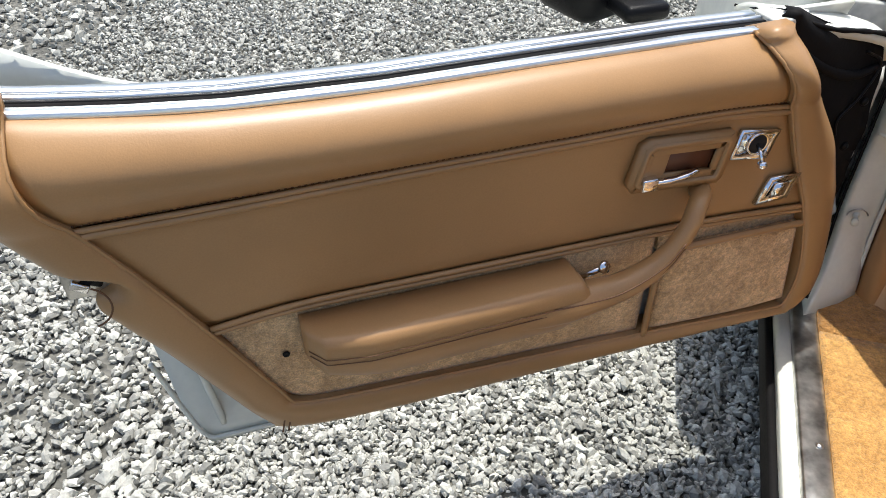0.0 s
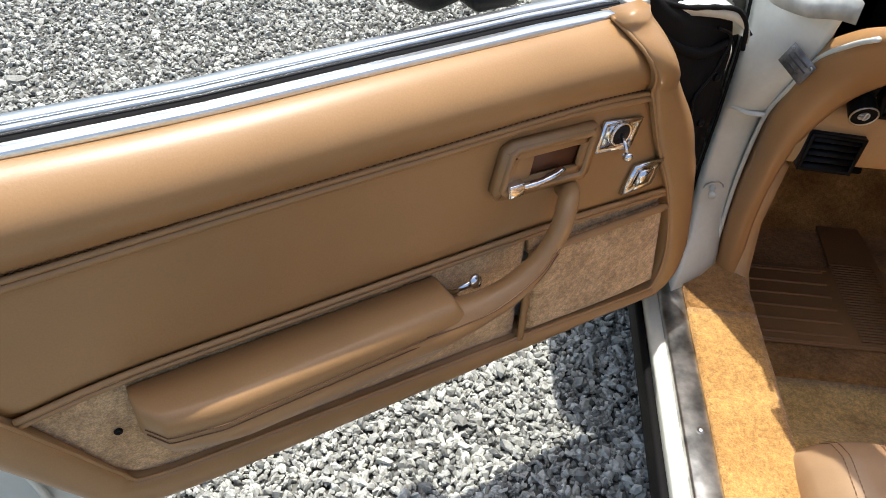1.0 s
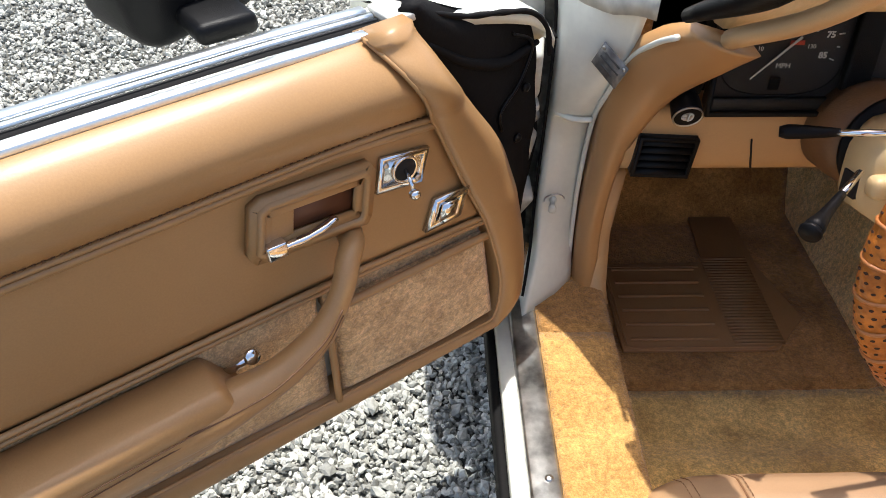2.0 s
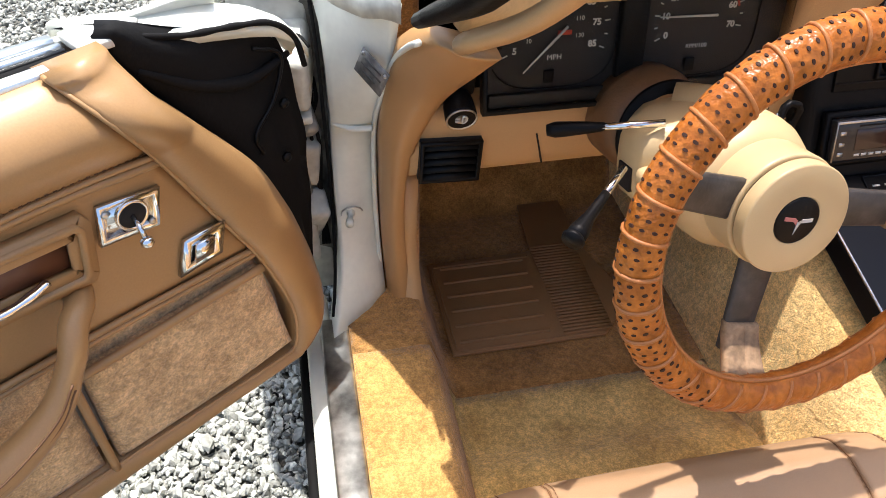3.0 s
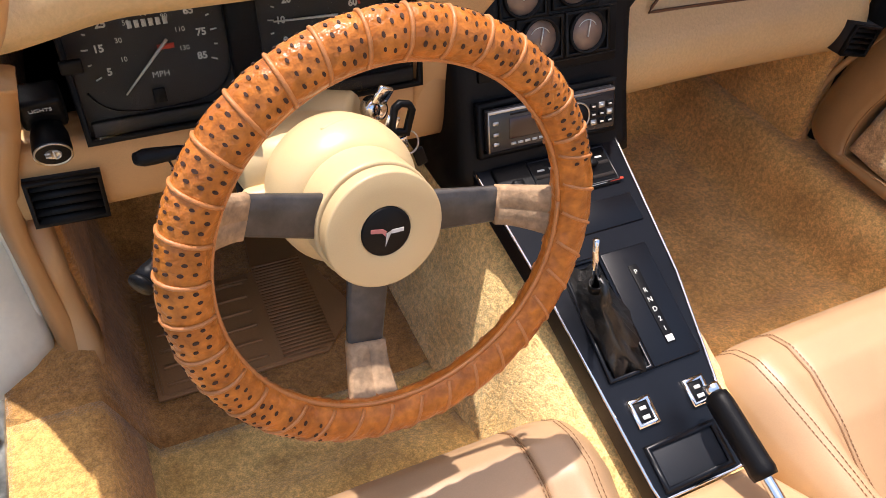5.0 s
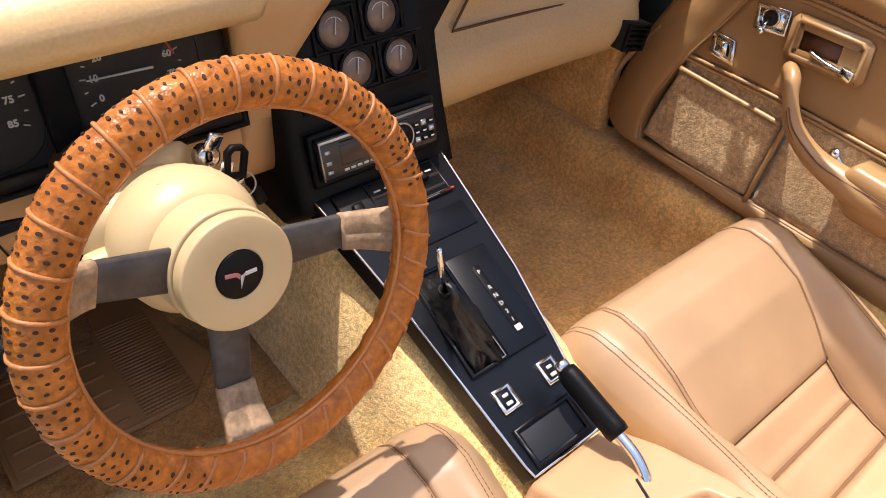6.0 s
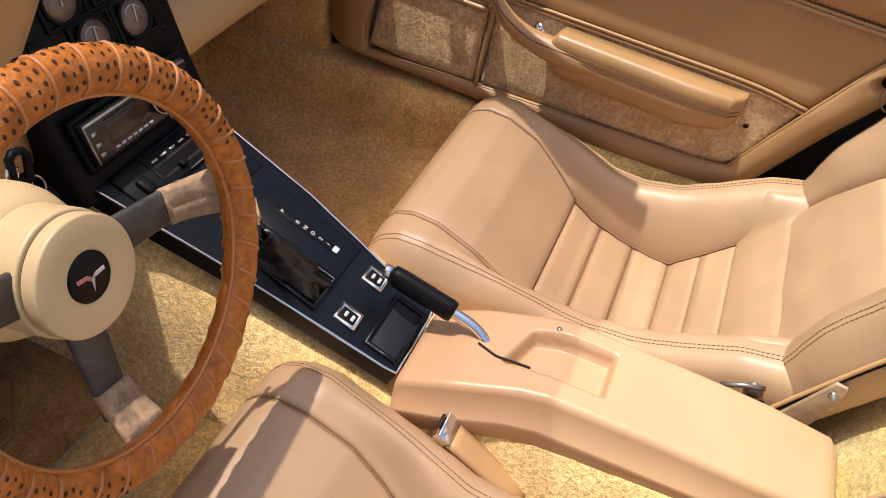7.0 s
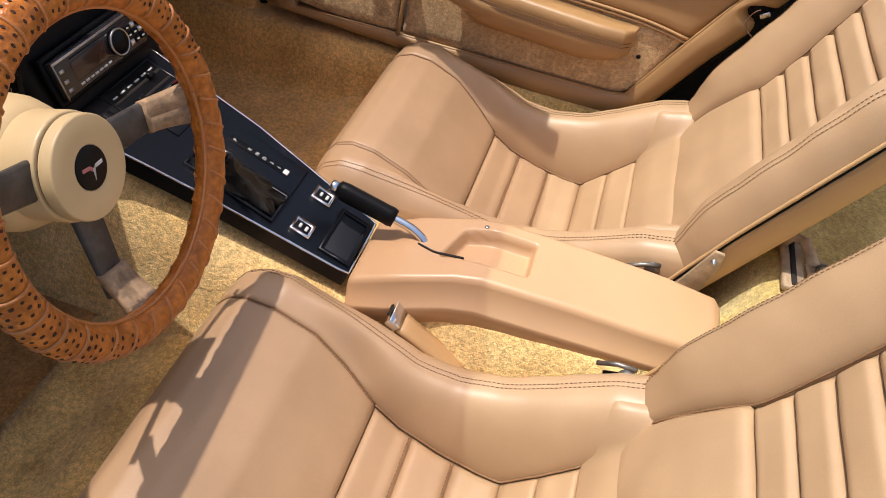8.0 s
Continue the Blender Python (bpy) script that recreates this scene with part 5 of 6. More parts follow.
def parking_brake():
    b = thing("parking_brake", "black grip parking brake lever on a chrome stalk", "hand brake")
    grip = line([(0.009, -0.128, 0.474), (0.010, -0.218, 0.448)], 14)
    part("grip", joined(tube([tuple(v) for v in grip], [0.0115, 0.0125] + [0.0130] * 10 + [0.0135, 0.012], 8, 1.25)), BLACK, b)
    part("stalk", tube(catmull([(0.010, -0.214, 0.449), (0.009, -0.245, 0.440), (0.004, -0.268, 0.428), (-0.002, -0.282, 0.412)], 18), 0.0068, 10), CHROME, b)
    part("release_button", moved(lathe([(0.0095, 0), (0.0095, 0.010), (0.008, 0.013), (0.001, 0.0135)], 18), Matrix.Translation((0.009, -0.129, 0.474)) @ pose(0, 0, 0, -74, 0, 0)), CHROME, b)
    

parking_brake()


# ---- steering column and wheel ----
HUB = Vector((-0.320, 0.0, 0.709))
WHEEL_N = Vector((0.070, -0.968, 0.232)).normalized()


def wheel_frame():
    z = WHEEL_N
    x = Vector((1, 0, 0))
    x = (x - z * x.dot(z)).normalized()
    y = z.cross(x)
    return Matrix(((x.x, y.x, z.x, HUB.x), (x.y, y.y, z.y, HUB.y), (x.z, y.z, z.z, HUB.z), (0, 0, 0, 1)))


def steering_wheel():
    w = thing("steering_wheel", "three-spoke steering wheel wrapped in laced perforated cognac leather", "steering wheel")
    w.matrix_basis = wheel_frame()
    R, r, back = 0.1630, 0.0174, 0.033
    rows = []
    rng = random.Random(3)
    loops = 34
    steps, sides = 408, 26
    for i in range(steps):
        a = 2 * math.pi * i / steps
        ph = (i * loops / steps) % 1
        fat = 1 + 0.035 * math.cos(a - radians(125))
        puff = fat * (1 + 0.060 * math.sin(math.pi * ph) ** 0.7 + 0.025 * noise.noise((6 * math.cos(a), 6 * math.sin(a), 0)))
        ring = []
        for j in range(sides):
            b = 2 * math.pi * j / sides
            at = Vector((math.cos(a) * (9 + 1.2 * math.cos(b)), math.sin(a) * (9 + 1.2 * math.cos(b)), 1.2 * math.sin(b)))
            crease = 1 - abs(noise.noise(at * 2.3 + Vector((3, 1, 7)))) * 2
            rr = r * puff * (1 + 0.035 * noise.noise(at * 1.7) - 0.030 * max(0.0, crease - 0.55))
            ring.append(((R + rr * math.cos(b)) * math.cos(a), (R + rr * math.cos(b)) * math.sin(a), back + 0.92 * rr * math.sin(b)))
        rows.append(ring)
    bm = skin(rows + [rows[0]], closed=True, caps=False)
    bmesh.ops.remove_doubles(bm, verts=bm.verts, dist=1e-6)
    part("rim", bm, WRAP, w)
    for k in range(loops):
        a = 2 * math.pi * k / loops
        pts = []
        for j in range(15):
            b = -2.6 + 5.2 * j / 14
            slant = 0.05 if math.sin(a - radians(30)) > -0.2 else 0.24
            aa = a + slant * (j / 14 - 0.5)
            rr = r * 1.035 * (1 + 0.035 * math.cos(a - radians(125)))
            pts.append(((R + rr * math.cos(b)) * math.cos(aa), (R + rr * math.cos(b)) * math.sin(aa), back + 0.92 * rr * math.sin(b)))
        part("lacing_loop", tube(pts, 0.0018, 6), CORD, w)
    inner = [((R - r * 1.0) * math.cos(a), (R - r * 1.0) * math.sin(a), back + 0.004) for a in np.linspace(0, 2 * math.pi, 120)]
    part("inner_lace", tube(inner, 0.0022, 6), CORD, w)
    # punched holes on the upper and left arc
    dots = bmesh.new()
    for k in range(loops):
        for c in range(3):
            a = 2 * math.pi * (k + 0.25 + 0.25 * c) / loops
            deg = math.degrees(a) % 360
            if 264 < deg or deg < 12:
                continue
            few = deg > 240
            for j in range(5 if not few else 2):
                b = (-0.25 + 0.52 * j + 0.13 * (c % 2)) if not few else (-0.1 + 0.4 * j)
                rr = r * 1.066 * (1 + 0.035 * math.cos(a - radians(125)))
                cpt = Vector(((R + rr * math.cos(b)) * math.cos(a), (R + rr * math.cos(b)) * math.sin(a), back + 0.92 * rr * math.sin(b)))
                nrm = Vector((math.cos(b) * math.cos(a), math.cos(b) * math.sin(a), math.sin(b)))
                tan = Vector((-math.sin(a), math.cos(a), 0))
                oth = nrm.cross(tan)
                size = rng.uniform(0.8, 1.15)
                ring = [dots.verts.new(cpt + 0.00128 * size * math.cos(t) * tan + 0.0021 * size * math.sin(t) * oth + nrm * 0.0002) for t in np.linspace(0, 2 * math.pi, 8, endpoint=False)]
                low = [dots.verts.new(v.co - nrm * 0.0016) for v in ring]
                dots.faces.new(ring)
                for q in range(8):
                    dots.faces.new((ring[q], low[q], low[(q + 1) % 8], ring[(q + 1) % 8]))
    part("perforated_surface", dots, PUNCH, w, "rows of punched holes", False, "stuff")
    # spokes: right, left and down, dished towards the hub
    for ang in (-7, 160, 258):
        ca, sa = math.cos(radians(ang)), math.sin(radians(ang))
        rows = []
        for s in np.linspace(0, 1, 14):
            rad = 0.036 + (0.140 - 0.036) * s
            half = 0.0195 - 0.004 * s
            z = -0.018 + 0.013 * s
            rows.append([(ca * rad - sa * q, sa * rad + ca * q, z + dz) for q, dz in ((-half, -0.0045), (-half, 0.0), (-half * 0.85, 0.002), (half * 0.85, 0.002), (half, 0.0), (half, -0.0045))])
        part("spoke", skin(rows, closed=True), SPOKE, w, "worn dark leather covered spoke")
        rows = []
        for s in np.linspace(0, 1, 10):
            rad = 0.112 + 0.044 * s
            half = 0.0178 + 0.006 * s**2
            z = -0.005 + 0.032 * s**1.3
            rows.append([(ca * rad - sa * q, sa * rad + ca * q, z + dz) for q, dz in ((-half, -0.008), (-half * 1.02, 0.0), (-half * 0.9, 0.0045), (-0.0008, 0.0050), (0, 0.0040), (0.0008, 0.0050), (half * 0.9, 0.0045), (half * 1.02, 0.0), (half, -0.008))])
        part("spoke_sleeve", skin(rows, closed=True), SUEDE, w, "stitched raw hide sleeve")
    # hub: two stacked discs with a horn button
    part("hub_ring", lathe([(0.030, -0.052), (0.0525, -0.0505), (0.0533, -0.0495), (0.0537, -0.048), (0.0537, -0.0145), (0.0534, -0.0128), (0.0525, -0.0118), (0.0512, -0.0115), (0.044, -0.011)], 56), COLUMN_CREAM, w)
    part("hub_gap", lathe([(0.045, -0.018), (0.0490, -0.016), (0.0490, -0.007), (0.045, -0.006)], 48), HOLE, w)
    part("horn_pad", lathe([(0.046, -0.0090), (0.0508, -0.0088), (0.0514, -0.0081), (0.0515, -0.0072), (0.0515, 0.0034), (0.0513, 0.0043), (0.0506, 0.0051), (0.0496, 0.0055), (0.0238, 0.0056), (0.0226, 0.0053), (0.0216, 0.0042), (0.0005, 0.0036)], 64), COLUMN_CREAM, w)
    part("emblem_disc", lathe([(0.0216, 0.003), (0.0216, 0.0060), (0.0204, 0.0068), (0.0005, 0.0070)], 40), BLACK, w)
    part("emblem_ring", lathe([(0.0218, 0.0040), (0.0226, 0.0058), (0.0234, 0.0052), (0.0226, 0.0040)], 44), COLUMN_CREAM, w)
    turn = Matrix.Rotation(radians(-12), 4, "Z")
    staff = plate([(0.0, -0.0125), (0.0016, -0.002), (0.0042, 0.0022), (0.0145, 0.0036), (0.0146, 0.0004), (0.0046, -0.0012), (-0.0004, -0.0006)], 0.0008)
    part("emblem", moved(staff, Matrix.Translation((0, 0, 0.0068)) @ turn), shader("emblem_silver_print", (0.62, 0.61, 0.58), 0.4), w, "small silver emblem of two crossed shapes", False)
    wing = plate([(-0.0008, 0.0010), (-0.0040, 0.0030), (-0.0146, 0.0032), (-0.0144, -0.0002), (-0.0046, -0.0004), (-0.0012, -0.0036)], 0.0008)
    part("emblem_red", moved(wing, Matrix.Translation((0, 0, 0.0069)) @ turn), shader("emblem_red_print", (0.50, 0.17, 0.16), 0.4), w, "", False)


steering_wheel()


def steering_column():
    c = thing("steering_column", "cream plastic steering column with stalks and ignition lock", "steering column")
    c.matrix_basis = wheel_frame()
    part("shroud_cone", lathe([(0.030, -0.044), (0.050, -0.047), (0.0600, -0.056), (0.0665, -0.072), (0.0680, -0.092), (0.064, -0.112), (0.052, -0.126), (0.030, -0.130)], 48), COLUMN_CREAM, c)
    rows = []
    for z, hw, up, dn in ((-0.112, 0.040, 0.040, 0.045), (-0.125, 0.052, 0.046, 0.055), (-0.175, 0.052, 0.044, 0.056), (-0.205, 0.047, 0.042, 0.050), (-0.212, 0.036, 0.034, 0.042)):
        ring = []
        for a in np.linspace(0, 2 * math.pi, 28, endpoint=False):
            ca, sa = math.cos(a), math.sin(a)
            k = 1 / (abs(ca) ** 4 + abs(sa) ** 4) ** 0.25
            ring.append((hw * ca * k * (1.45 if ca < 0 and -0.19 < z < -0.12 else 1.0), (up if sa > 0 else dn) * sa * k, z))
        rows.append(ring)
    part("housing", skin(rows, closed=True), COLUMN_CREAM, c)
    part("ignition_boss", moved(lathe([(0.026, -0.04), (0.0255, 0.015), (0.022, 0.020), (0.0005, 0.021)], 28), pose(0.036, 0.030, -0.185, 0, 50, 0)), COLUMN_CREAM, c)
    part("column_tube", lathe([(0.040, -0.40), (0.044, -0.21), (0.040, -0.20)], 30), KICK_TAN, c)
    part("dash_collar", lathe([(0.060, -0.31), (0.062, -0.25), (0.056, -0.225), (0.046, -0.222)], 36), MAT_COLLAR, c, "brown rubber collar at the dash")
    part("lock_collar", lathe([(0.0565, -0.218), (0.0585, -0.214), (0.0570, -0.210)], 36), BLACK, c)
    # turn signal and tilt stalks
    inv = wheel_frame().inverted()
    def local(*pts):
        return [inv @ Vector(v) for v in pts]
    part("signal_arm", tube(local((-0.385, 0.128, 0.728), (-0.447, 0.149, 0.716)), 0.0040, 8), CHROME, c)
    part("signal_grip", tube(line(local((-0.437, 0.146, 0.718), (-0.489, 0.164, 0.7075)), 8), [0.0042, 0.0052, 0.0060, 0.0066, 0.0072, 0.0078, 0.0080, 0.0055], 10), BLACK, c)
    part("tilt_arm", tube(local((-0.435, 0.095, 0.706), (-0.468, 0.062, 0.700)), 0.0036, 8), CHROME, c)
    part("tilt_grip", tube(line(local((-0.462, 0.068, 0.701), (-0.505, 0.025, 0.693)), 8), [0.0042, 0.0046, 0.005, 0.0055, 0.006, 0.0075, 0.0092, 0.0095], 12), BLACK, c)
    tip = inv @ Vector((-0.505, 0.025, 0.693))
    way = inv.to_3x3() @ Vector((-0.043, -0.043, -0.008))
    part("tilt_cap", moved(lathe([(0.0095, 0), (0.0108, 0.002), (0.0100, 0.005), (0.0005, 0.0062)], 20), Matrix.Translation(tip) @ way.to_track_quat("Z", "Y").to_matrix().to_4x4()), BLACK, c)
    part("stalk_slot", box((-0.0775, -0.030, -0.168), (-0.0715, -0.004, -0.142), 0.001), HOLE, c)
    part("tilt_housing", box((-0.084, -0.016, -0.126), (-0.040, 0.008, -0.104), 0.008, 4), COLUMN_CREAM, c)
    part("bell_groove", tube([(0.0655 * math.cos(a), 0.0655 * math.sin(a), -0.070 - 0.012 * math.sin(a * 1.5)) for a in np.linspace(radians(20), radians(105), 24)], 0.0022, 6), COLUMN_CREAM, c)
    part("hazard_tab", box((0.046, -0.004, -0.170), (0.066, 0.004, -0.160), 0.002), COLUMN_CREAM, c)


MAT_COLLAR = shader("collar_rubber", (0.17, 0.085, 0.035), 0.5, grain=0.15, stain=0.1)
steering_column()


def car_keys():
    k = thing("car_keys", "silver car keys with a black tag in the ignition", "keys", (-0.256, 0.150, 0.722))
    part("lock_face", moved(lathe([(0.012, -0.014), (0.012, 0.0), (0.009, 0.002), (0.0005, 0.002)], 24), pose(-0.008, 0.010, -0.010, 70, 30, 0)), CHROME, k)
    part("key_head", moved(box((-0.008, -0.003, -0.009), (0.010, 0.003, 0.010), 0.002), pose(-0.010, -0.006, 0.016, 10, 30, 20)), CHROME, k)
    part("tag", moved(frame_plate([(-0.011, -0.017), (0.011, -0.017), (0.012, 0.010), (0.006, 0.017), (-0.006, 0.017), (-0.012, 0.010)], 0.0055, 0.006), pose(0.006, -0.014, -0.006, 80, 15, 0)), BLACK, k)
    part("second_key", moved(box((-0.007, -0.0014, -0.016), (0.007, 0.0014, 0.008), 0.001), pose(-0.004, -0.017, -0.010, -10, 24, 0)), CHROME, k)
    part("third_key", moved(box((-0.006, -0.0014, -0.008), (0.006, 0.0014, 0.008), 0.001), pose(0.007, -0.018, -0.034, 10, -15, 0)), CHROME, k)
    part("ring", tube([(0.014 + 0.011 * math.cos(a), -0.016 + 0.004 * math.sin(a), -0.036 + 0.011 * math.sin(a)) for a in np.linspace(0, 6.28, 24)], 0.0010, 6), STEEL, k)
    part("fob", moved(box((-0.006, -0.002, -0.022), (0.006, 0.002, 0.0), 0.002), pose(0.024, -0.016, -0.046, 0, -20, 0)), BLACK, k)


car_keys()


# ---- seats ----
SEAT_Y = [-0.66, -0.62, -0.58, -0.545, -0.51, -0.478, -0.44, -0.38, -0.32, -0.280, -0.24, -0.18, -0.12, -0.080, -0.052, -0.034, -0.024, -0.020]
SEAT_MID = [0.430, 0.405, 0.362, 0.327, 0.296, 0.264, 0.262, 0.270, 0.284, 0.306, 0.342, 0.390, 0.416, 0.419, 0.408, 0.385, 0.350, 0.315]
SEAT_SIDE = [0.452, 0.448, 0.436, 0.418, 0.398, 0.381, 0.366, 0.356, 0.362, 0.374, 0.389, 0.409, 0.424, 0.423, 0.408, 0.382, 0.345, 0.310]


def insert_edge(y):
    """Half width of the sunken, pleated middle of the cushion."""
    return float(np.interp(y, [-0.66, -0.60, -0.565, -0.52, -0.47, -0.40, -0.33, -0.28, -0.255, -0.225, -0.18, -0.02], [0.142, 0.134, 0.128, 0.120, 0.117, 0.124, 0.134, 0.143, 0.150, 0.159, 0.165, 0.165]))


def seat_waist(y):
    """How far the cushion's outer edge draws in along its length."""
    return float(np.interp(y, [-0.66, -0.52, -0.40, -0.32, -0.22, -0.12], [-0.012, -0.020, -0.029, -0.029, -0.013, 0.0]))


def seat_height(x, y):
    mid, side = float(np.interp(y, SEAT_Y, SEAT_MID)), float(np.interp(y, SEAT_Y, SEAT_SIDE))
    a, e = abs(x), insert_edge(y)
    d = seat_waist(y)
    q = min(1.0, max(0.0, (a - e) / (0.212 + d - e)))
    bulge = 1 - (1 - q) ** 2.3
    soft = q * q * (3 - 2 * q)
    k = float(smoothstep(-0.24, -0.30, y))
    z = mid + (side - mid) * (bulge * k + soft * (1 - k))
    z += 0.0022 * noise.noise((x * 13, y * 30, 7.0)) * q + 0.0010 * noise.noise((x * 30, y * 22, 2.0))
    front = float(smoothstep(-0.30, -0.14, y))
    edge = 0.226 + d - 0.030 * front
    return z - (0.026 + 0.020 * front) * max(0.0, (a - edge) / (0.256 + d - edge)) ** 2.2


BRACKET = shader("bracket_paint", (0.36, 0.25, 0.15), 0.4, grain=0.2, grain_scale=300, stain=0.3, stain_scale=60)
STEEL_DARK = shader("dark_steel", (0.20, 0.18, 0.16), 0.45, 0.8, stain=0.4, stain_scale=40)


def bucket_seat(name, label, at, lean=62.5, hinge_y=-0.628):
    s = thing(name, label, "car seat", at)

    def patch(xs, ys, nx, ny, pillow=0.006, ex=0.05, ey=0.12, bend=0.0, lift=0.0):
        rows = []
        for j in range(ny):
            v = j / (ny - 1)
            row = []
            for i in range(nx):
                u = i / (nx - 1)
                y = ys[0] + (ys[1] - ys[0]) * v
                xa, xb = xs(y) if callable(xs) else xs
                x = xa + (xb - xa) * u
                y += bend * (1 - (x / 0.18) ** 2)
                k = min(1, min(u, 1 - u) / ex, min(v, 1 - v) / ey)
                row.append((x, y, seat_height(x, y) - pillow * (1 - k) ** 2 + lift * math.sin(0.5 * math.pi * k)))
            rows.append(row)
        return slab(rows, (0, 0, -0.03))

    edge = insert_edge
    part("thigh_pad", patch(lambda y: (-edge(y), edge(y)), (-0.021, -0.279), 44, 40, 0.004, 0.02, 0.02), SEAT_TAN, s)
    cuts = [-0.280, -0.342, -0.408, -0.477, -0.522, -0.567]
    for a, b in zip(cuts, cuts[1:]):
        part("cushion_pleat", patch(lambda y: (-edge(y) + 0.001, edge(y) - 0.001), (a, b), 32, 17, 0.0085, 0.02, 0.20), SEAT_TAN, s)
        if b > -0.45:
            part("pleat_stitching", dashes([(x, b + 0.004, seat_height(x, b + 0.004) - 0.0006) for x in np.linspace(-edge(b) + 0.006, edge(b) - 0.006, 30)], 0.0007), SEAT_SEAM, s)
    part("rear_pad", patch((-0.190, 0.190), (-0.566, -0.662), 48, 22, 0.010, 0.07, 0.30, lift=0.007), SEAT_TAN, s)
    for g in (-1, 1):
        rows = []
        for y in np.linspace(-0.021, -0.658, 84):
            e = edge(y)
            row = []
            for q in np.linspace(0, 1, 22):
                a = e + (0.252 + seat_waist(y) - e) * q
                k = min(1, q / 0.06)
                groove = 0.004 if y > -0.27 else 0.007
                row.append((g * a, y, seat_height(a, y) - groove * (1 - k) ** 2))
            low = 0.24 + 0.02 * float(smoothstep(-0.15, -0.02, y))
            w = seat_waist(y)
            row += [(g * (0.2575 + w), y, row[-1][2] - 0.03), (g * (0.257 + w), y, 0.30), (g * (0.245 + w), y, low), (g * e, y, low)]
            rows.append(row)
        part("side_bolster", skin(rows, closed=True), SEAT_TAN, s)
        for off in (0.2165, 0.2235):
            part("twin_seam", dashes([(g * (off + seat_waist(y)), y, seat_height(off + seat_waist(y), y) + 0.0010) for y in np.linspace(-0.035, -0.650, 90)], 0.0006), SEAT_SEAM, s)
        part("inset_seam", tube([(g * edge(y), y, seat_height(edge(y), y) - 0.0030) for y in np.linspace(-0.028, -0.279, 40)], 0.0014, 5), SEAT_SEAM, s)
        part("insert_seam", tube([(g * edge(y), y, seat_height(edge(y), y) - 0.0046) for y in np.linspace(-0.279, -0.566, 40)], 0.0016, 5), SEAT_SEAM, s)
        part("inset_stitching", dashes([(g * (edge(y) - 0.005), y, seat_height(edge(y) - 0.006, y) + 0.0004) for y in np.linspace(-0.03, -0.277, 60)], 0.0006), SEAT_SEAM, s)
    part("front_apron", slab([[(x, -0.024 - 0.012 * (z < 0.3), z) for x in np.linspace(-0.25, 0.25, 12)] for z in (0.325, 0.30, 0.27, 0.245)], (0, -0.03, 0)), SEAT_TAN, s)
    part("seat_base", box((-0.225, -0.64, 0.20), (0.225, -0.06, 0.236), 0.01, 3), BLACK, s)
    for g in (-1, 1):
        part("seat_rail", box((g * 0.19 - 0.015, -0.66, 0.224), (g * 0.19 + 0.015, -0.05, 0.240), 0.004), STEEL, s)
    # recliner joint on the tunnel side
    g = 1 if at[0] < 0 else -1
    part("recliner", moved(lathe([(0.012, -0.012), (0.012, 0.003), (0.008, 0.006), (0.007, 0.008), (0.0005, 0.008)], 20), pose(g * 0.240, hinge_y - 0.002, 0.410, 0, 90 * g, 0)), STEEL_DARK, s, "dark steel recliner joint")
    part("recliner_arm", tube([(g * 0.244, hinge_y - 0.012, 0.424), (g * 0.248, hinge_y + 0.014, 0.420), (g * 0.250, hinge_y + 0.040, 0.408)], 0.0035, 8), STEEL_DARK, s)
    part("recliner_link", tube([(g * 0.248, hinge_y - 0.020, 0.402), (g * 0.251, hinge_y + 0.004, 0.398), (g * 0.249, hinge_y + 0.028, 0.394)], 0.0030, 8), BLACK, s)
    # backrest in its own leaning frame: x across, y up the back, z towards the sitter
    rows = [[(x, y, -0.034 - 0.030 * math.cos(x / 0.25 * 1.4)) for x in np.linspace(-0.25, 0.25, 14)] for y in np.linspace(-0.03, 0.68, 12)]
    b = holder("backrest", s, pose(0, hinge_y, 0.345, 180 - lean, 0, 0) @ pose(0, 0, 0, 0, 180, 0), slab(rows, (0, 0, 0.03)), KICK_TAN, "reclined backrest with a hard shell")

    def back_edge(y):
        return float(np.interp(y, [-0.03, 0.05, 0.15, 0.21, 0.245, 0.7], [0.172, 0.166, 0.150, 0.140, 0.132, 0.132]))

    def back_height(x, y):
        a, e = abs(x), back_edge(y)
        mid = 0.016 * math.sin(min(1.0, max(0.0, (y + 0.02) / 0.27)) * math.pi) + 0.012 * float(smoothstep(0.25, 0.50, y)) - 0.03 * float(smoothstep(0.06, -0.04, y))
        side = 0.004 + 0.046 * float(smoothstep(0.0, 0.20, y)) - 0.02 * float(smoothstep(0.4, 0.6, y)) - 0.04 * float(smoothstep(0.03, -0.04, y))
        q = min(1.0, max(0.0, (a - e) / (0.205 - e)))
        z = mid + (side - mid) * (1 - (1 - q) ** 2.2)
        z += 0.0024 * noise.noise((x * 13, y * 24, 3.0)) + 0.0040 * noise.noise((x * 9 + y * 12, y * 42, 5.0)) * q * float(smoothstep(0.22, 0.06, y))
        return z - 0.050 * max(0.0, (a - 0.205) / 0.047) ** 2.0

    def back_patch(ys, nx, ny, pillow, ex=0.04, ey=0.3):
        rows = []
        for j in range(ny):
            v = j / (ny - 1)
            y = ys[0] + (ys[1] - ys[0]) * v
            xb = back_edge(y) - 0.001
            row = []
            for i in range(nx):
                u = i / (nx - 1)
                x = xb * (2 * u - 1)
                k = min(1, min(u, 1 - u) / ex, min(v, 1 - v) / ey)
                row.append((x, y, back_height(x, y) - pillow * (1 - k) ** 2))
            rows.append(row)
        return slab(rows, (0, 0, -0.04))

    part("lumbar_pad", back_patch((-0.03, 0.235), 44, 34, 0.005, 0.012, 0.03), SEAT_TAN, b)
    ycuts = [0.237, 0.285, 0.333, 0.381, 0.429, 0.477]
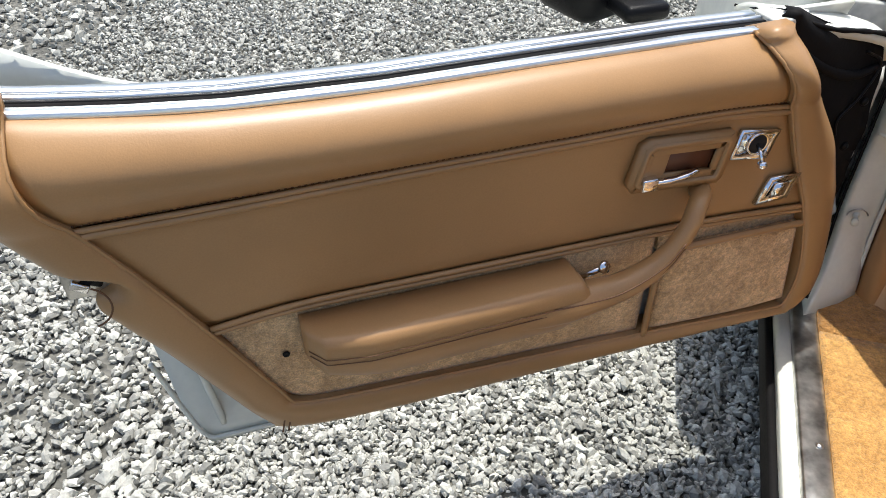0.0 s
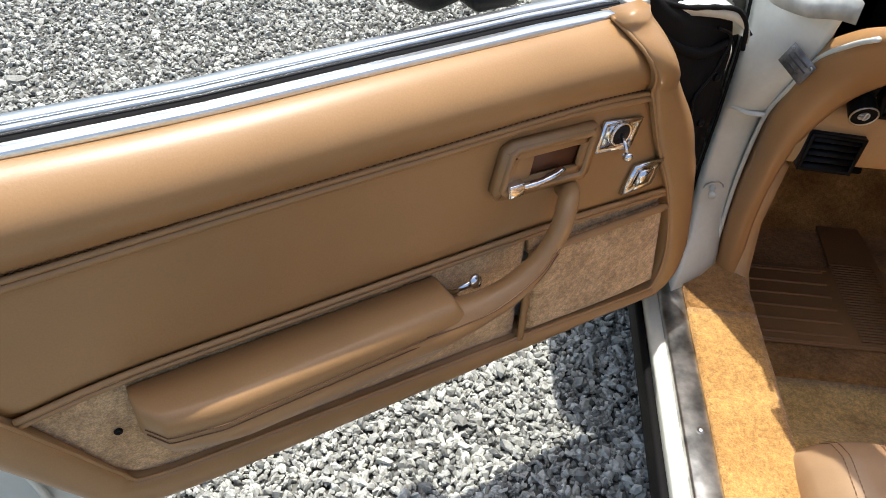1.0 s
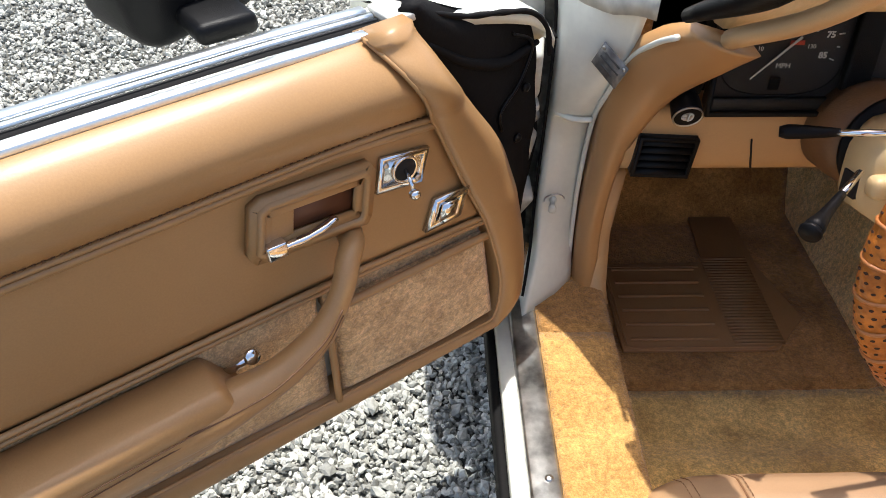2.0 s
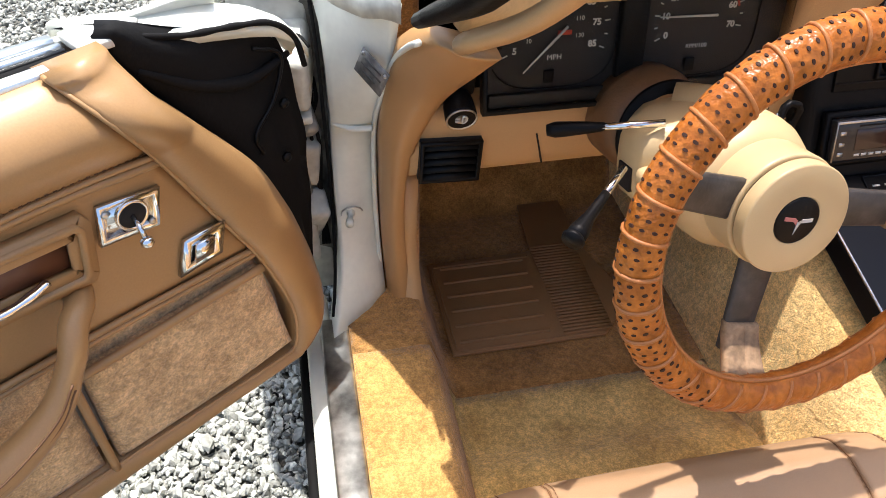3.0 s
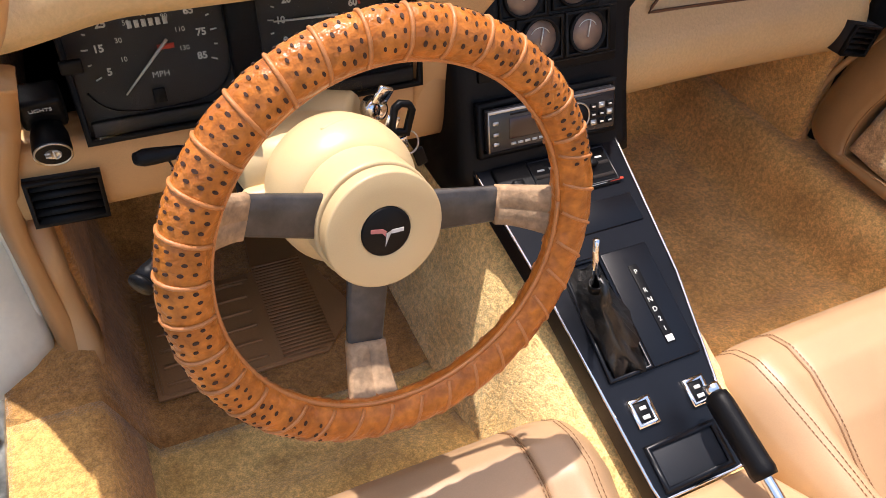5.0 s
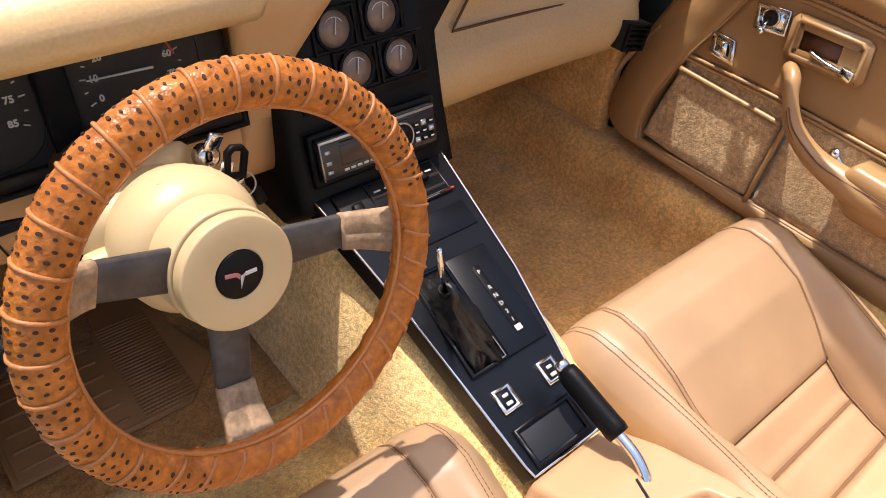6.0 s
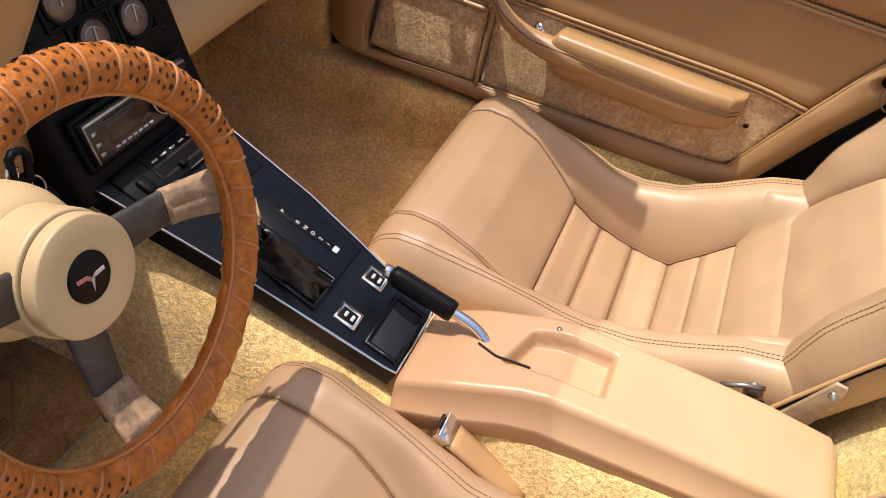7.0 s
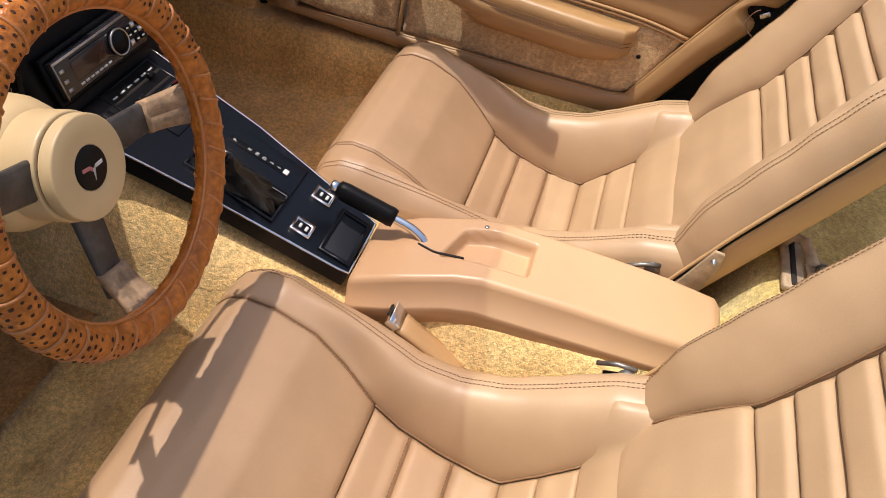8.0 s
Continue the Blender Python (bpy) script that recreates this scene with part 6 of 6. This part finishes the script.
    for lo, hi in zip(ycuts, ycuts[1:]):
        part("back_pleat", back_patch((lo, hi), 30, 15, 0.0095, 0.012, 0.22), SEAT_TAN, b)
    part("head_pad", back_patch((0.479, 0.64), 30, 14, 0.006, 0.012, 0.06), SEAT_TAN, b)
    for g in (-1, 1):
        rows = []
        for y in np.linspace(-0.03, 0.66, 80):
            e = back_edge(y)
            row = []
            for q in np.linspace(0, 1, 20):
                a = e + (0.250 - e) * q
                row.append((g * a, y, back_height(a, y) - 0.007 * (1 - min(1, q / 0.07)) ** 2))
            row += [(g * 0.2535, y, row[-1][2] - 0.008), (g * 0.250, y, row[-1][2] - 0.014), (g * e, y, -0.04)]
            rows.append(row)
        part("back_bolster", skin(rows, closed=True), SEAT_TAN, b)
        for off in (0.2085, 0.2155):
            part("twin_seam", dashes([(g * off, y, back_height(off, y) + 0.0010) for y in np.linspace(0.0, 0.64, 70)], 0.0006), SEAT_SEAM, b)
        part("insert_seam", tube([(g * back_edge(y), y, back_height(back_edge(y), y) - 0.0046) for y in np.linspace(0.0, 0.62, 50)], 0.0016, 5), SEAT_SEAM, b)
        part("hinge_bracket", moved(plate([(-0.060, -0.034), (-0.030, -0.052), (0.045, -0.046), (0.130, -0.022), (0.150, -0.008), (0.145, 0.006), (0.02, -0.010), (-0.05, -0.022)], 0.006, 0.0015), Matrix(((0, 0, g, g * 0.256), (1, 0, 0, 0.02), (0, 1, 0, 0.002), (0, 0, 0, 1)))), BRACKET, b, "tan painted steel hinge bracket")
        for yy, zz in ((-0.022, -0.032), (0.010, -0.024), (0.040, -0.034), (0.136, -0.005)):
            part("bracket_bolt", moved(lathe([(0.0055, 0), (0.0055, 0.003), (0.0035, 0.004), (0.0030, 0.008), (0.0005, 0.0085)], 12), Matrix.Translation((g * 0.261, yy + 0.014, zz)) @ pose(0, 0, 0, 0, 90 * g, 0)), STEEL, b)
    ups = np.linspace(-0.02, 0.66, 40)
    low = [float(np.interp(y, [-0.02, 0.10, 0.20], [-0.002, 0.005, 0.009])) for y in ups]
    for g in (-1, 1):
        part("shell_edge", tube([(g * 0.254, y, z) for y, z in zip(ups, low)], 0.0030, 8), KICK_TAN, b)
        part("edge_gap", tube([(g * 0.2545, y, z - 0.005) for y, z in zip(ups, low)], 0.0018, 6), BLACK, b)
        part("shell_side", slab([[(g * (0.250 + 0.004 * math.sin(math.pi * q)), y, z - 0.007 + (-0.036 - z) * q) for q in np.linspace(0, 1, 8)] for y, z in zip(ups, low)], (g * -0.012, 0, 0)), KICK_TAN, b)
    return s


SEAT = bucket_seat("bucket_seat", "tan leather driver's bucket seat with pleated cushion", (-0.352, 0, 0), 63.5, -0.592)
rows = [[(-0.262, y, 0.262), (-0.262, y, z), (-0.270, y, z + 0.010), (-0.290, y, z + 0.011), (-0.299, y, z + 0.002), (-0.302, y, 0.262)] for y, z in zip(np.linspace(-0.058, -0.60, 30), np.interp(np.linspace(0, 1, 30), [0, 0.04, 0.12, 1], [0.318, 0.340, 0.346, 0.330]))]
part("side_cover", skin(rows, closed=True), KICK_TAN, SEAT, "tan plastic side cover")
part("cover_tip", box((-0.318, -0.135, 0.300), (-0.302, -0.085, 0.318), 0.004, 3), WHITE, SEAT, "white plastic tip")
bucket_seat("bucket_seat", "tan leather passenger bucket seat with pleated cushion", (0.352, 0, 0), 62.5, -0.606)


# ---- loose and small things ----
def floor_mat():
    m = thing("floor_mat", "brown ribbed rubber floor mat on the driver's footwell carpet", "floor mat", (0, 0, 0.2275))
    out = [(-0.545, 0.272), (-0.30, 0.272), (-0.235, 0.34), (-0.27, 0.46), (-0.275, 0.60), (-0.355, 0.60), (-0.365, 0.475), (-0.548, 0.47)]
    part("sheet", plate(out, 0.005, 0.0015), MAT_RUBBER, m)
    for k in range(6):
        y = 0.295 + 0.032 * k
        part("rib", box((-0.53, y - 0.003, 0.004), (-0.385, y + 0.003, 0.0085), 0.002), MAT_RUBBER, m)
    for k in range(30):
        y = 0.285 + 0.0068 * k
        part("heel_rib", box((-0.365, y - 0.0017, 0.004), (-0.285, y + 0.0017, 0.0068), 0), MAT_RUBBER, m)
    part("border_rib", tube([(x, y, 0.005) for x, y in line([(-0.375, 0.462), (-0.542, 0.462), (-0.538, 0.278), (-0.300, 0.278)], 40)], 0.0022, 6), MAT_RUBBER, m)


floor_mat()


def kick_strip():
    k = thing("kick_trim", "tan plastic trim strip on the footwell side", "trim", kind="structure")
    rows = []
    for z, x, y in ((0.345, -0.604, 0.268), (0.36, -0.606, 0.288), (0.45, -0.612, 0.302), (0.56, -0.610, 0.295)):
        rows.append([(x - 0.016, y, z), (x + 0.002, y - 0.004, z), (x + 0.016, y, z), (x + 0.018, y + 0.05, z), (x - 0.016, y + 0.05, z)])
    part("strip", skin(rows, closed=True), KICK_TAN, k)
    # driver's kick side wears the same shade-darkened brown
    part("kick_carpet", box((-0.640, 0.33, 0.23), (-0.585, 0.86, 0.83), 0.01), SHADED_WORN_CARPET, k)
    part("far_kick_carpet", box((0.63, 0.335, 0.23), (0.72, 0.86, 0.83), 0.01), TOE_CARPET, k)
    part("kick_seam", tube(line([(0.630, 0.575, 0.277), (0.629, 0.44, 0.283), (0.628, 0.338, 0.296)], 16), 0.0022, 6), SEAM, k)
    part("far_edge_trim", tube(catmull([(0.652, 0.262, 0.60), (0.652, 0.325, 0.50), (0.655, 0.345, 0.40), (0.663, 0.318, 0.297)], 30), 0.006, 8), KICK_TAN, k)


kick_strip()


def buckle():
    b = thing("seat_belt_buckle", "tan seat belt buckle with a chrome tip beside the tunnel", "seat belt")
    part("sleeve", slab([[(-0.107 - 0.017 + 0.034 * q, -0.275 - 0.11 * s, 0.374 - 0.075 * s) for q in np.linspace(0, 1, 5)] for s in np.linspace(0, 1, 8)], (0, 0.004, -0.012)), KICK_TAN, b)
    part("tip", moved(box((-0.019, -0.012, -0.007), (0.019, 0.008, 0.007), 0.002), pose(-0.107, -0.266, 0.377, 37, 0, 0)), CHROME, b)
    part("slot", moved(box((-0.010, -0.001, -0.002), (0.010, 0.002, 0.002), 0), pose(-0.105, -0.2585, 0.384, 37, 0, 0)), HOLE, b)


buckle()


def belt_guide():
    g = thing("seat_belt_guide", "seat belt ring and black slot in the carpet behind the seats", "seat belt")
    part("bezel", box((0.070, -0.806, 0.478), (0.215, -0.774, 0.489), 0.003), BRACKET, g)
    part("slot", box((0.076, -0.794, 0.485), (0.208, -0.786, 0.491), 0.001), HOLE, g)
    part("loop", tube([(0.160, -0.776, 0.487), (0.166, -0.786, 0.503), (0.160, -0.802, 0.505), (0.142, -0.812, 0.497), (0.122, -0.818, 0.492)], [0.006, 0.008, 0.008, 0.009, 0.010], 10, 0.6), BRACKET, g)
    part("tab", moved(plate([(-0.028, -0.022), (0.022, -0.024), (0.034, 0.004), (0.012, 0.026), (-0.020, 0.022)], 0.005, 0.0015), pose(0.112, -0.832, 0.488)), BRACKET, g)
    part("ring", moved(lathe([(0.010, -0.003), (0.019, -0.003), (0.020, 0.003), (0.011, 0.004), (0.010, 0.0)], 26), pose(0.112, -0.838, 0.495, 8, 6, 0)), STEEL_DARK, g)
    part("ring_hole", moved(lathe([(0.0105, -0.001), (0.0105, 0.001), (0.0005, 0.001)], 20), pose(0.112, -0.838, 0.495, 8, 6, 0)), HOLE, g)


belt_guide()


def pedals():
    p = thing("foot_pedal", "dark rubber foot pedal under the dash", "pedal")
    part("pad", moved(box((-0.03, -0.008, -0.04), (0.03, 0.008, 0.04), 0.005), pose(-0.33, 0.66, 0.37, -35, 0, 0)), RUBBER, p)
    part("arm", tube([(-0.33, 0.672, 0.38), (-0.33, 0.72, 0.50), (-0.33, 0.70, 0.66)], 0.008, 8), BLACK, p)


pedals()


# ---- gravel ----
def gravel():
    rng = np.random.default_rng(7)
    base = bmesh.new()
    bmesh.ops.create_icosphere(base, subdivisions=1, radius=1)
    bv = np.array([v.co[:] for v in base.verts])
    bf = np.array([[v.index for v in f.verts] for f in base.faces])
    base.free()
    stones = []
    zones = ((-5.2, -3.2, -0.5, 5.0, 9000, 0.0125), (-3.2, 0.4, 3.4, 5.0, 9000, 0.0125), (-1.75, -0.60, -0.25, 1.0, 30000, 0.0060), (-3.2, 0.2, 0.95, 3.4, 56000, 0.0066), (-3.2, -1.7, -0.5, 1.0, 16000, 0.0074), (-1.75, -0.75, -1.0, -0.25, 19000, 0.0060))
    for x0, x1, y0, y1, count, size in zones:
        at = np.stack([rng.uniform(x0, x1, count), rng.uniform(y0, y1, count), rng.uniform(-0.010, 0.001, count)], 1)
        at = at[~((at[:, 0] > -0.70) & (at[:, 1] < 0.0))]
        n = len(at)
        v = bv[None] * (1 + rng.uniform(-0.30, 0.30, (n, len(bv), 1)))
        for _ in range(3):
            # a broken face
            cut = rng.normal(size=(n, 3))
            cut /= np.linalg.norm(cut, axis=1, keepdims=True)
            over = np.maximum(np.einsum("nij,nj->ni", v, cut) - rng.uniform(0.40, 0.75, (n, 1)), 0)
            v = v - over[:, :, None] * cut[:, None]
        v = v * np.array([1.30, 1.0, 0.72]) * (size * rng.lognormal(0, 0.33, (n, 1, 1)))
        w, a, b, c = (q := rng.normal(size=(4, n))) / np.linalg.norm(q, axis=0)
        rot = np.array([[1 - 2 * (b * b + c * c), 2 * (a * b - c * w), 2 * (a * c + b * w)], [2 * (a * b + c * w), 1 - 2 * (a * a + c * c), 2 * (b * c - a * w)], [2 * (a * c - b * w), 2 * (b * c + a * w), 1 - 2 * (a * a + b * b)]])
        stones.append(np.einsum("nij,kjn->nik", v, rot) + at[:, None])
    V = np.concatenate(stones)
    Fc = (bf[None] + np.arange(len(V))[:, None, None] * len(bv)).reshape(-1, 3)
    V = V.reshape(-1, 3)
    me = bpy.data.meshes.new("gravel")
    me.from_pydata(V.tolist(), [], Fc.tolist())
    me.materials.append(STONE)
    ob = new("gravel", me)
    tagged(ob, "sharp grey crushed stone gravel spread over the yard", "gravel", "", "stuff")


gravel()
